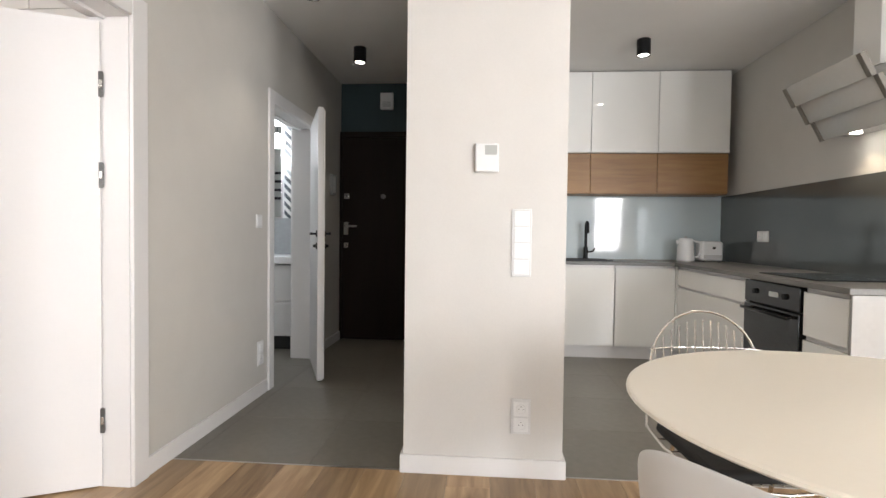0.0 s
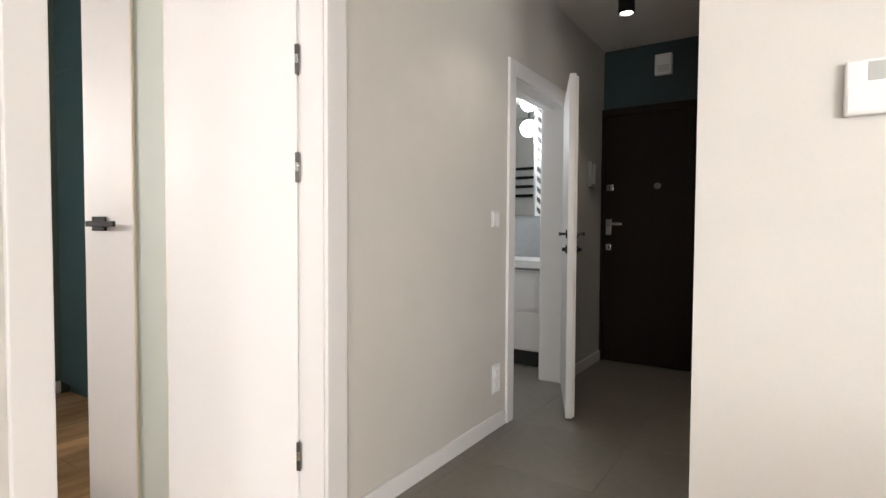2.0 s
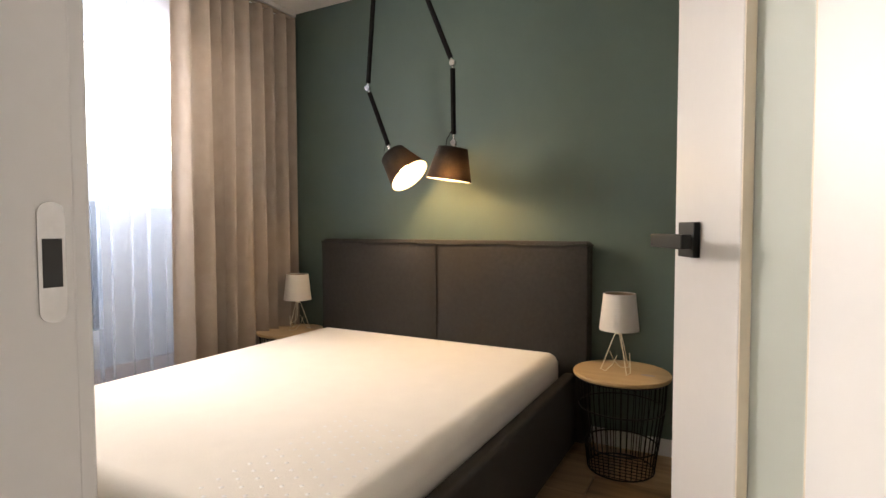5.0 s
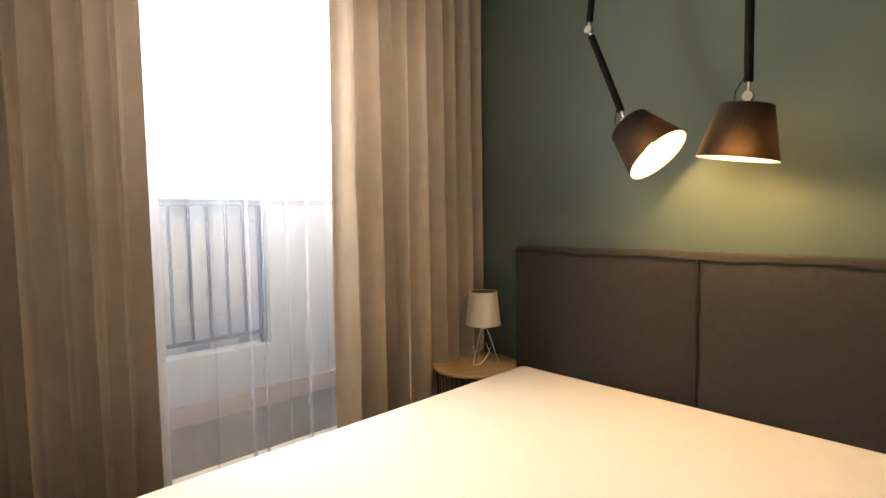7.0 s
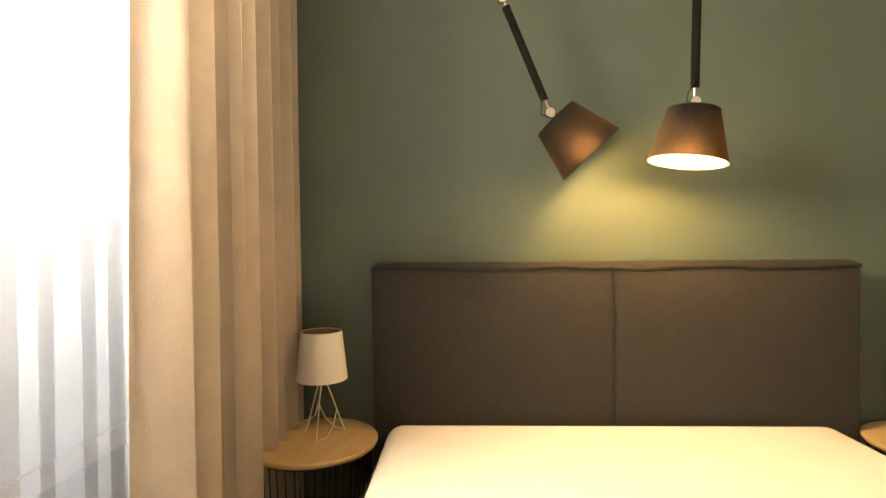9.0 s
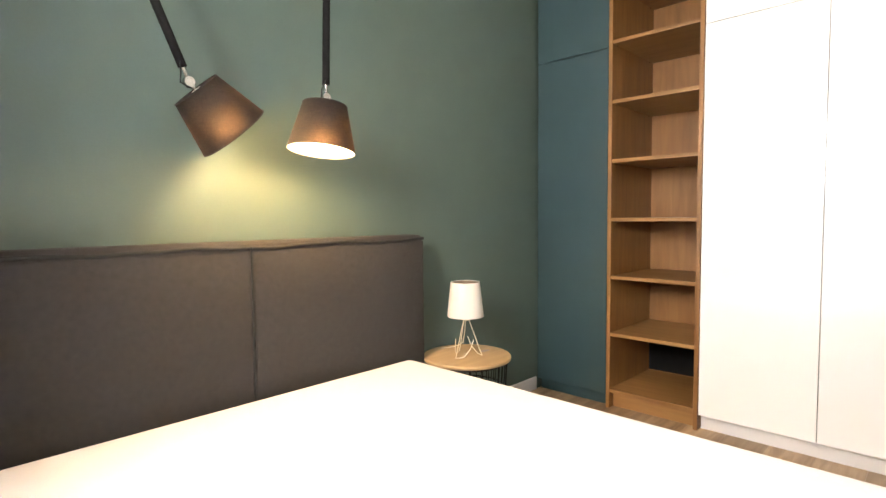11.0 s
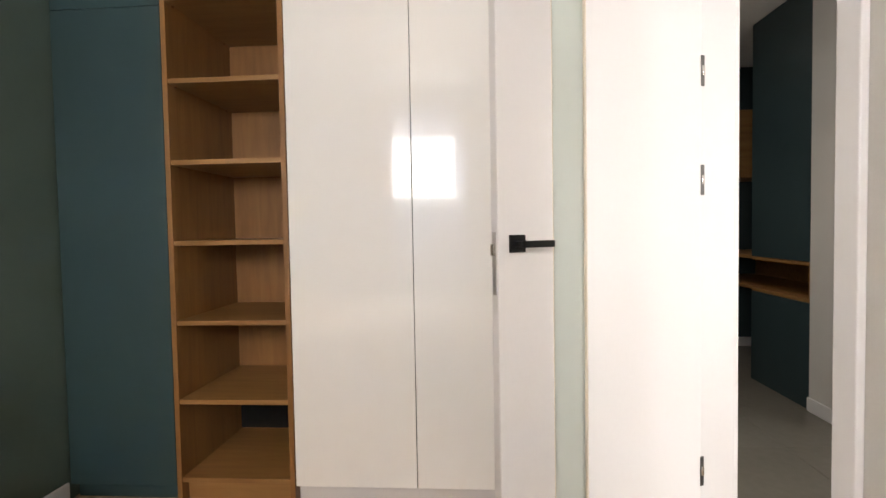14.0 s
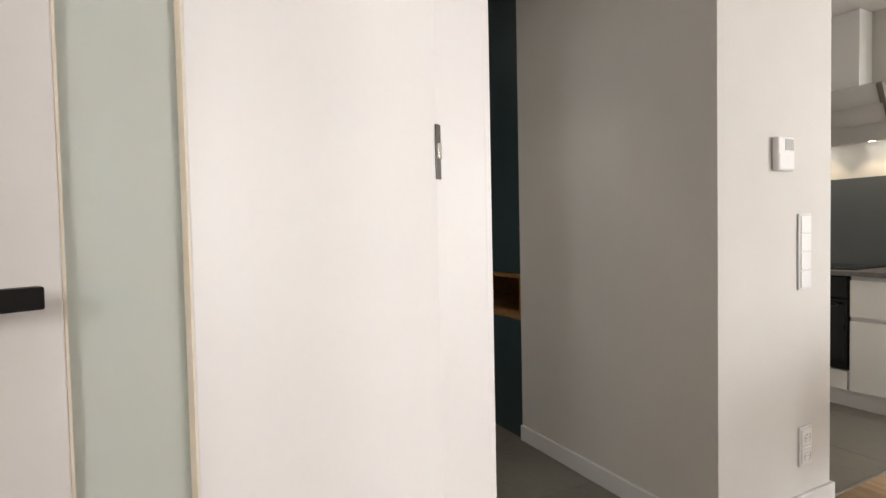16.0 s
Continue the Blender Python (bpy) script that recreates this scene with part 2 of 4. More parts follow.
M_PLASTIC2 = mat("white_plastic_surround", (0.64, 0.64, 0.64), 0.35, scale=30, vary=0.01)
M_DARKHOLE = mat("dark_recess", (0.02, 0.02, 0.02), 0.6, scale=50)
M_TABLE = mat("white_lacquered_tabletop", (0.92, 0.86, 0.75), 0.30, bump=0.02, scale=60, vary=0.012)
M_FROST = glass("frosted_glass", (0.74, 0.79, 0.74), 0.5)
M_FROST.node_tree.nodes["Principled BSDF"].inputs["Transmission Weight"].default_value = 0.5
M_HINGE = mat("dark_nickel_hinge", (0.13, 0.125, 0.12), 0.4, 1.0, scale=120, vary=0.1)
M_CLEAR = glass("clear_glass", (1, 1, 1), 0.0)
M_MIRROR = mat("mirror", (0.85, 0.87, 0.87), 0.02, 1.0, scale=5, vary=0.0)
M_GTILE = mat("grey_wall_tile", (0.30, 0.31, 0.32), 0.3, scale=30, vary=0.12)
M_TRI_W = mat("white_glazed_tile", (0.75, 0.75, 0.74), 0.2, scale=30, vary=0.02)
M_TRI_B = mat("dark_glazed_tile", (0.07, 0.08, 0.09), 0.2, scale=30, vary=0.1)
M_RENDER = mat("white_facade_render", (0.44, 0.46, 0.50), 0.9, bump=0.4, scale=90, vary=0.05)
M_KERB = mat("pinkish_stone_skirting", (0.42, 0.35, 0.32), 0.7, bump=0.1, scale=60, vary=0.1)
M_BANNER = cloth("pale_banner_mesh", (0.62, 0.62, 0.62), 0.4, 0.2, 400, 0.05)
M_ENDGREY = mat("grey_satin_end_panel", (0.36, 0.35, 0.335), 0.22, scale=40, vary=0.04, coat=0.3)
M_DGREY = mat("grey_plastic", (0.30, 0.31, 0.31), 0.4, scale=30, vary=0.05)
M_LCD = mat("grey_lcd", (0.42, 0.43, 0.42), 0.2, scale=20)
M_BULB = glow("lit_bulb", (1.0, 0.72, 0.38), 25.0)
M_SPOT = glow("lit_spot_lens", (1.0, 0.92, 0.8), 40.0)
M_GLOBE = glow("lit_globe", (0.97, 0.98, 1.0), 10.0)
M_ASPHALT = mat("pale_yard_ground", (0.22, 0.21, 0.20), 0.9, bump=0.2, scale=20, vary=0.2)
M_FARWALL = mat("far_house_render", (0.6, 0.58, 0.54), 0.9, scale=20, vary=0.08)

# ---- builders ----
ORIGIN = {}


def root_of(ob):
    while ob.parent:
        ob = ob.parent
    return ob


def smooth(me, angle=35):
    me.set_sharp_from_angle(angle=radians(angle))
    for p in me.polygons:
        p.use_smooth = max(abs(c) for c in p.normal) < 0.99999


def link(name, bm, material, rounded=True):
    me = bpy.data.meshes.new(name)
    bmesh.ops.recalc_face_normals(bm, faces=bm.faces)
    bm.to_mesh(me)
    bm.free()
    for m in material if isinstance(material, (list, tuple)) else [material]:
        me.materials.append(m)
    if rounded:
        smooth(me)
    return new(name, me)


def thing(name, at, label, category, group="", turn=0.0, kind=""):
    """An Empty at the base of a thing. Its parts are given in world metres, or about the base when it is turned."""
    ob = tagged(new(name), label, category, group, kind)
    ob.empty_display_size = 0.1
    ob.matrix_basis = pose(*at, 0, 0, turn)
    ORIGIN[ob] = Vector((0, 0, 0)) if turn else Vector(at)
    return ob


def part(name, bm, material, parent, label=""):
    bmesh.ops.translate(bm, vec=-ORIGIN.get(root_of(parent), Vector()), verts=bm.verts)
    ob = link(name, bm, material)
    ob.parent = parent
    return tagged(ob, label)


def cube(bm, x0, x1, y0, y1, z0, z1, bevel=0.0, seg=2):
    r = bmesh.ops.create_cube(bm, size=1.0, matrix=Matrix.LocRotScale(((x0 + x1) / 2, (y0 + y1) / 2, (z0 + z1) / 2), None, (abs(x1 - x0), abs(y1 - y0), abs(z1 - z0))))
    if bevel:
        edges = list({e for v in r["verts"] for e in v.link_edges})
        bmesh.ops.bevel(bm, geom=edges, offset=bevel, segments=seg, affect="EDGES", profile=0.5, clamp_overlap=True)
    return bm


def slab(dims, bevel=0.002, seg=2):
    return cube(bmesh.new(), *dims, bevel, seg)


def boxes(*dims, bevel=0.0):
    bm = bmesh.new()
    for d in dims:
        cube(bm, *d, bevel)
    return bm


def lathe(profile, at=(0, 0, 0), n=32, bm=None, m=None):
    """A turned body: pairs of radius and height, joined into rings."""
    bm = bm or bmesh.new()
    m = m or Matrix.Translation(at)
    rings = []
    for r, z in profile:
        if r < 1e-6:
            rings.append([bm.verts.new(m @ Vector((0, 0, z)))])
        else:
            rings.append([bm.verts.new(m @ Vector((r * math.cos(2 * math.pi * i / n), r * math.sin(2 * math.pi * i / n), z))) for i in range(n)])
    for a, b in zip(rings, rings[1:]):
        for i in range(n):
            j = (i + 1) % n
            if len(a) == 1 and len(b) > 1:
                bm.faces.new((a[0], b[i], b[j]))
            elif len(b) == 1 and len(a) > 1:
                bm.faces.new((a[i], a[j], b[0]))
            elif len(a) > 1:
                bm.faces.new((a[i], a[j], b[j], b[i]))
    return bm


def tube(pts, r, n=8, bm=None, closed=False):
    """A round bar along a line of points."""
    bm = bm or bmesh.new()
    pts = [Vector(p) for p in pts]
    rings, count = [], len(pts)
    side = None
    for i, p in enumerate(pts):
        a = pts[i - 1] if i or closed else p
        b = pts[(i + 1) % count] if i + 1 < count or closed else p
        d = (b - a).normalized()
        if side is None:
            side = d.orthogonal().normalized()
        side = (side - d * side.dot(d)).normalized()
        up = d.cross(side)
        rings.append([bm.verts.new(p + r * (math.cos(2 * math.pi * k / n) * side + math.sin(2 * math.pi * k / n) * up)) for k in range(n)])
    for i in range(count if closed else count - 1):
        a, b = rings[i], rings[(i + 1) % count]
        for k in range(n):
            bm.faces.new((a[k], a[(k + 1) % n], b[(k + 1) % n], b[k]))
    if not closed:
        bm.faces.new(rings[0][::-1]), bm.faces.new(rings[-1])
    return bm


def arc(center, radius, a0, a1, n, plane="xz"):
    """Points on an arc, in degrees, in one of the main planes."""
    out = []
    for i in range(n + 1):
        a = radians(a0 + (a1 - a0) * i / n)
        c, s = radius * math.cos(a), radius * math.sin(a)
        off = {"xz": (c, 0, s), "yz": (0, c, s), "xy": (c, s, 0)}[plane]
        out.append(Vector(center) + Vector(off))
    return out


def structure(name, bm, material, label, category):
    return tagged(link(name, bm, material, False), label, category, kind="structure")

# ---- structure ----
H = 2.63
XW, XB = -1.378, -1.545           # hall face and bedroom face of the long west wall
XG = -4.095                       # green headboard wall
YP, YE = 2.438, 5.42              # pier front, entrance wall
D0, D1, DH = 1.352, 2.162, 1.985  # bedroom doorway
B0, B1 = 3.642, 4.50              # bathroom doorway
W0, W1, WZ = -3.78, -2.16, 2.28   # bedroom balcony window

structure("floor", boxes((-4.3, 6.3, -3.6, 5.7, -0.2, -0.014)), M_DARKHOLE, "screed under the oak planks and grey tiles", "floor")
structure("ceiling", boxes((-4.3, 6.3, -3.6, 5.7, H, H + 0.15)), M_CEIL, "white painted ceiling", "ceiling")
structure("wall_west", boxes((XB, XW, -3.3, D0 - 0.02, -0.01, H), (XB, XW, D0 - 0.02, D1 + 0.02, DH + 0.02, H), (XB, XW, D1 + 0.02, B0 - 0.02, -0.01, H), (XB, XW, B0 - 0.02, B1 + 0.02, DH + 0.02, H)), M_WALL, "greige painted wall with two doorways", "wall")
structure("wall_west_end", boxes((XB, XW - 0.002, B1 + 0.02, YE + 0.1, -0.01, H)), M_WALL, "greige painted wall end beside the entrance", "wall")
structure("wall_entrance", boxes((XW - 0.1, 0.5, YE, YE + 0.2, -0.01, H)), M_PETROL, "petrol painted wall round the entrance door", "wall")
structure("wall_pier", boxes((-0.247, 0.474, YP, 3.62, -0.01, H)), M_PIER, "cream painted pier between hall and kitchen", "wall")
structure("wall_kitchen_west", boxes((0.36, 0.474, 3.62, YE, -0.01, H)), M_PIER, "cream painted wall between nook and kitchen", "wall")
structure("wall_kitchen_north", boxes((0.5, 2.62, YE, YE + 0.2, -0.01, H)), M_WALL, "greige kitchen wall behind the cupboards", "wall")
structure("wall_east", boxes((2.42, 2.62, 2.45, YE, -0.01, H)), M_WALL, "greige wall along the worktop", "wall")
south = [(XB, 6.2, -3.5, -3.3, -0.01, 0.3), (XB, 6.2, -3.5, -3.3, 2.4, H)]
edges = [XB] + [v for x0, x1, _ in LIVING_WINDOWS for v in (x0, x1)] + [6.2]
south += [(edges[k], edges[k + 1], -3.5, -3.3, 0.3, 2.4) for k in range(0, len(edges), 2)]
structure("wall_living_south", boxes(*south), M_WALL, "greige living room wall with two inferred windows and one added", "wall")
structure("wall_living_east", boxes((6.0, 6.2, -3.3, 2.62, -0.01, H)), M_WALL, "greige far wall of the living room", "wall")
structure("wall_living_north", boxes((2.62, 6.0, 2.45, 2.62, -0.01, H)), M_WALL, "greige living room wall behind the kitchen", "wall")
structure("wall_bedroom_west", boxes((XG - 0.2, XG, -1.3, 5.6, -0.01, H)), M_GREEN, "dark green painted wall behind the bed", "wall")
structure("wall_bedroom_south", boxes((XG, W0, -1.28, -1.06, -0.01, H), (W1, XB, -1.28, -1.06, -0.01, H), (W0, W1, -1.28, -1.06, WZ, H)), M_CEIL, "white wall round the balcony window", "wall")
structure("wall_bedroom_north", boxes((XG, XB, 3.02, 3.14, -0.01, H)), M_WALL, "wall between bedroom and bathroom", "wall")
structure("wall_bathroom_north", boxes((XG, XB, 5.30, 5.45, -0.01, H)), M_TRI_W, "white tiled bathroom wall", "wall")


def baseboard(name, runs, label="white painted baseboard"):
    bm = bmesh.new()
    for x0, x1, y0, y1 in runs:
        cube(bm, x0, x1, y0, y1, 0.0, 0.085, 0.003)
    return structure(name, bm, M_WHITE, label, "baseboard")


baseboard("baseboard_hall", [(XW, XW + 0.013, D1 + 0.104, B0 - 0.083, ), (XW, XW + 0.013, -3.3, D0 - 0.083), (XW, XW + 0.013, B1 + 0.104, YE)])
baseboard("baseboard_pier", [(-0.262, 0.489, YP - 0.015, YP), (-0.262, -0.247, YP, 3.62), (0.474, 0.489, YP, 3.2)])
baseboard("baseboard_bedroom", [(XG, XG + 0.013, -1.06, 2.384), (XB - 0.013, XB, -1.06, D0 - 0.083), (XB - 0.013, XB, D1 + 0.104, 2.384)])
baseboard("baseboard_nook", [(-0.243, 0.36, YE - 0.013, YE), (0.347, 0.36, 4.35, YE)])
baseboard("baseboard_living", [(2.42, 6.0, 2.437, 2.45), (XW, 6.0, -3.3, -3.287)])


def rounded_plate(xc, r, y0, y1, z0, z1):
    """A flat plate with half-round ends."""
    bm = bmesh.new()
    ring = [(xc + r * math.cos(math.pi * k / 10), z1 - r + r * math.sin(math.pi * k / 10)) for k in range(11)] + [(xc - r * math.cos(math.pi * k / 10), z0 + r - r * math.sin(math.pi * k / 10)) for k in range(11)]
    lo, hi = [bm.verts.new((a, y0, b)) for a, b in ring], [bm.verts.new((a, y1, b)) for a, b in ring]
    bm.faces.new(lo), bm.faces.new(hi)
    for k in range(22):
        bm.faces.new((lo[k], lo[(k + 1) % 22], hi[(k + 1) % 22], hi[k]))
    return bm


def door_frame(name, y0, y1, label):
    """Lining and flat casings on both faces of the long west wall."""
    ob = thing(name, (XW, y0, 0), label, "door frame", kind="structure")
    part("lining", boxes((XB - 0.002, XW + 0.002, y0 - 0.02, y0, 0, DH), (XB - 0.002, XW + 0.002, y1, y1 + 0.02, 0, DH), (XB - 0.002, XW + 0.002, y0 - 0.02, y1 + 0.02, DH, DH + 0.02), bevel=0.001), M_WHITE, ob)
    part("rebate", boxes((XB + 0.055, XB + 0.068, y0, y0 + 0.012, 0, DH), (XB + 0.055, XB + 0.068, y0, y1, DH - 0.012, DH)), M_WHITE, ob)
    for x0, x1 in ((XW + 0.002, XW + 0.02), (XB - 0.02, XB - 0.002)):
        part("casing", slab((x0, x1, y0 - 0.075, y0 + (0.007 if x0 > XB else -0.006), 0, DH + 0.095), 0.004), M_WHITE, ob)
        part("casing", slab((x0, x1, y1 + 0.004, y1 + 0.102, 0, DH + 0.095), 0.004), M_WHITE, ob)
        part("casing", slab((x0 + 0.0005, x1 - 0.0005, y0 + (0.007 if x0 > XB else -0.006), y1 + 0.004, DH + 0.004, DH + 0.095), 0.004), M_WHITE, ob)
    return ob


frame_bed = door_frame("door_frame_1", D0, D1, "white door frame of the bedroom with flat casings")
strike = part("strike_plate", rounded_plate(-1.5295, 0.0105, D0 - 0.001, D0 + 0.0015, 1.062, 1.164), M_STEEL, frame_bed, "rounded steel strike plate")
part("latch_recess", slab((-1.537, -1.522, D0 + 0.001, D0 + 0.0022, 1.092, 1.133), 0.001), M_DARKHOLE, strike)
door_frame("door_frame_2", B0, B1, "white door frame of the bathroom with flat casings")

# ---- doors ----
GLASS0, GLASS1, LEAF, LT = 0.495, 0.625, 0.815, 0.04
leaf_turn = 180 + 27.4
door = thing("bedroom_door", (-1.493, 2.150, 0.008), "white bedroom door standing open, with a frosted glass strip", "door", turn=leaf_turn)
part("hinge_panel", slab((0.0, GLASS0, -LT, 0, 0, 1.955), 0.002), M_WHITE, door)
part("lock_stile", slab((GLASS1, LEAF, -LT, 0, 0, 1.955), 0.002), M_WHITE, door)
part("glass_strip", slab((GLASS0 + 0.0005, GLASS1 - 0.0005, -LT + 0.016, -0.016, 0.001, 1.954), 0.0005), M_FROST, door, "frosted greenish glass")
for gx in (GLASS0, GLASS1 - 0.003):
    part("glazing_bead", boxes((gx, gx + 0.003, -0.014, -0.001, 0.002, 1.953), (gx, gx + 0.003, -LT + 0.001, -LT + 0.014, 0.002, 1.953)), M_BEAD, door, "thin beige bead")
part("edge_band", slab((LEAF, LEAF + 0.0015, -LT + 0.002, -0.002, 0.0, 1.955), 0.0004), M_WHITE, door)
lockp = part("lock_plate", slab((LEAF + 0.001, LEAF + 0.004, -LT + 0.010, -0.010, 0.965, 1.15), 0.001), M_STEEL, door, "steel lock face plate")
part("latch", slab((LEAF + 0.004, LEAF + 0.012, -0.028, -0.012, 1.08, 1.115), 0.002), M_CHROME, lockp)
for side in (0.0, -LT):
    s = 1 if side == 0 else -1
    handle = part("handle", slab((LEAF - 0.087, LEAF - 0.035, min(side, side + s * 0.01), max(side, side + s * 0.01), 1.089, 1.141), 0.0015), M_BLACK, door, "square black door handle")
    part("lever", boxes((LEAF - 0.157, LEAF - 0.050, min(side + s * 0.044, side + s * 0.058), max(side + s * 0.044, side + s * 0.058), 1.104, 1.124), (LEAF - 0.071, LEAF - 0.051, min(side + s * 0.009, side + s * 0.05), max(side + s * 0.009, side + s * 0.05), 1.105, 1.123), bevel=0.002), M_BLACK, handle)
for hz in (0.225, 1.262, 1.640):
    hinge = part("hinge", slab((-0.0035, -0.0002, -0.036, -0.004, hz, hz + 0.110), 0.001), M_HINGE, door, "concealed steel hinge")
    part("face_plate", slab((-0.0105, 0.006, 0.0002, 0.0032, hz + 0.002, hz + 0.108), 0.0012), M_HINGE, hinge)
    part("knuckle", slab((-0.008, 0.004, 0.003, 0.0075, hz + 0.040, hz + 0.072), 0.002, 3), M_CHROME, hinge)
    part("jamb_plate", slab((-0.0115, -0.0095, -0.038, -0.006, hz + 0.005, hz + 0.105), 0.001), M_HINGE, hinge)
    part("knuckle", boxes((-0.0100, -0.003, -0.030, -0.014, hz + 0.034, hz + 0.05), (-0.0100, -0.003, -0.030, -0.014, hz + 0.064, hz + 0.08), bevel=0.003), M_CHROME, hinge)

bath_door = thing("bathroom_door", (-1.352, 4.505, 0.008), "white bathroom door standing open into the hall", "door", turn=-90 + 22.9)
part("leaf", slab((0.0, 0.74, -0.04, 0.0, 0, 2.0), 0.003), M_WHITE, bath_door)
part("rebate", slab((0.012, 0.728, 0.0, 0.013, 0.008, 1.985), 0.002), M_WHITE, bath_door)
for side, s in ((0.013, 1), (-0.04, -1)):
    hd = part("handle", lathe([(0, 0), (0.025, 0), (0.025, 0.008), (0, 0.008)], n=20, m=Matrix.Translation((0.70, side, 1.08)) @ pose(0, 0, 0, -90 * s)), M_BLACK, bath_door, "black lever handle")
    part("lever", boxes((0.58, 0.71, side + s * 0.04 - 0.006, side + s * 0.04 + 0.006, 1.07, 1.09), (0.692, 0.708, min(side, side + s * 0.04), max(side, side + s * 0.04), 1.072, 1.088), bevel=0.002), M_BLACK, hd)
    part("thumb_turn", lathe([(0, 0), (0.025, 0), (0.025, 0.008), (0.012, 0.01), (0.01, 0.03), (0, 0.03)], n=20, m=Matrix.Translation((0.70, side, 0.99)) @ pose(0, 0, 0, -90 * s)), M_BLACK, bath_door)

entry = thing("entrance_door", (-1.36, YE - 0.06, 0), "closed dark brown entrance door with steel locks", "door")
part("door_frame", boxes((-1.3765, -1.352, YE - 0.06, YE + 0.01, 0, 2.13), (-0.470, -0.405, YE - 0.06, YE + 0.01, 0, 2.13), (-1.352, -0.470, YE - 0.06, YE + 0.01, 2.07, 2.13), bevel=0.003), M_BROWN, entry)
part("leaf", slab((-1.350, -0.472, YE - 0.05, YE - 0.003, 0.006, 2.068), 0.004), M_BROWN, entry)
for lz, w in ((1.473, 0.062), (0.972, 0.05)):
    pl = part("lock_rosette", slab((-1.332, -1.332 + w, YE - 0.062, YE - 0.05, lz - 0.028, lz + 0.028), 0.006, 3), M_CHROME, entry, "polished steel lock rosette")
    part("keyhole", slab((-1.308, -1.300, YE - 0.0632, YE - 0.062, lz - 0.012, lz + 0.012), 0.0), M_DARKHOLE, pl)
part("peephole", lathe([(0, 0), (0.026, 0), (0.026, 0.008), (0.012, 0.012), (0.0, 0.01)], n=20, m=Matrix.Translation((-0.925, YE - 0.05, 1.473)) @ pose(0, 0, 0, 90)), M_HINGE, entry)
hp = part("handle", slab((-1.334, -1.280, YE - 0.064, YE - 0.05, 1.075, 1.21), 0.008, 3), M_CHROME, entry, "polished lever handle on a back plate")
part("lever", boxes((-1.312, -1.182, YE - 0.115, YE - 0.10, 1.155, 1.178), (-1.317, -1.297, YE - 0.115, YE - 0.06, 1.155, 1.178), bevel=0.004), M_CHROME, hp)

bell = thing("door_chime", (-0.88, YE, 2.34), "white door chime box on the petrol wall", "chime")
part("cover", slab((-0.965, -0.835, YE - 0.05, YE - 0.001, 2.36, 2.525), 0.008, 3), M_PLASTIC, bell)
part("grille", boxes(*[(-0.945, -0.855, YE - 0.0515, YE - 0.0495, 2.38 + i * 0.012, 2.385 + i * 0.012) for i in range(5)]), M_LCD, bell)
intercom = thing("intercom", (XW, 5.08, 1.5), "grey intercom handset beside the entrance door", "intercom")
part("body", slab((XW - 0.001, XW + 0.03, 5.02, 5.13, 1.46, 1.66), 0.006, 3), M_DGREY, intercom)
part("receiver", slab((XW + 0.03, XW + 0.055, 5.03, 5.07, 1.48, 1.64), 0.008, 3), M_DGREY, intercom)

# ---- switches and sockets ----


def wall_plate(name, at, turn, gangs, label, category, sockets=False):
    """A stack of square modules on a wall; local y points out of the wall's back, the front faces -y."""
    ob = thing(name, at, label, category, turn=turn or 360)
    h = 0.071 * gangs
    part("surround", slab((-0.044, 0.044, -0.008, -0.0005, -0.006, h + 0.012), 0.003, 2), M_PLASTIC2, ob)
    for i in range(gangs):
        z = 0.003 + i * 0.072
        pad = part("socket" if sockets else "rocker", slab((-0.0335, 0.0335, -0.0125, -0.007, z + 0.001, z + 0.067), 0.0025, 2), M_PLASTIC, ob)
        if sockets:
            part("well", lathe([(0, 0.0), (0.019, 0.0), (0.0205, 0.0025), (0.022, 0.0)], n=24, m=Matrix.Translation((0, -0.0131, z + 0.033)) @ pose(0, 0, 0, 90)), M_PLASTIC, pad)
            part("contact", boxes((-0.0105, -0.0075, -0.0138, -0.0129, z + 0.031, z + 0.035), (0.0075, 0.0105, -0.0138, -0.0129, z + 0.031, z + 0.035), (-0.0015, 0.0015, -0.0138, -0.0129, z + 0.043, z + 0.047)), M_DARKHOLE, pad)
    return ob


wall_plate("light_switch", (0.277, YP, 0.915), 0, 4, "white four-gang light switch on the cream pier", "switch")
wall_plate("wall_socket", (0.286, YP, 0.205), 0, 2, "white double wall socket low on the pier", "socket", sockets=True)
wall_plate("light_switch", (XW, 3.432, 1.128), 90, 1, "white light switch beside the bathroom door", "switch")
wall_plate("wall_socket", (XW, 3.455, 0.212), 90, 2, "white double socket low beside the bathroom door", "socket", sockets=True)
for sy in (4.565, 4.655):
    wall_plate("wall_socket", (2.411, sy, 1.07), -90, 1, "white socket on the graphite glass splashback", "socket", sockets=True)
thermo = thing("thermostat", (0.12, YP, 1.37), "white room thermostat with a grey display", "thermostat")
part("body", slab((0.066, 0.170, YP - 0.027, YP - 0.001, 1.374, 1.500), 0.006, 3), M_PLASTIC, thermo)
part("display", slab((0.108, 0.162, YP - 0.0285, YP - 0.0265, 1.450, 1.492), 0.001), M_LCD, thermo, "grey display")
part("flap", slab((0.072, 0.164, YP - 0.029, YP - 0.0268, 1.381, 1.437), 0.001), M_PLASTIC, thermo)

# ---- ceiling spots ----


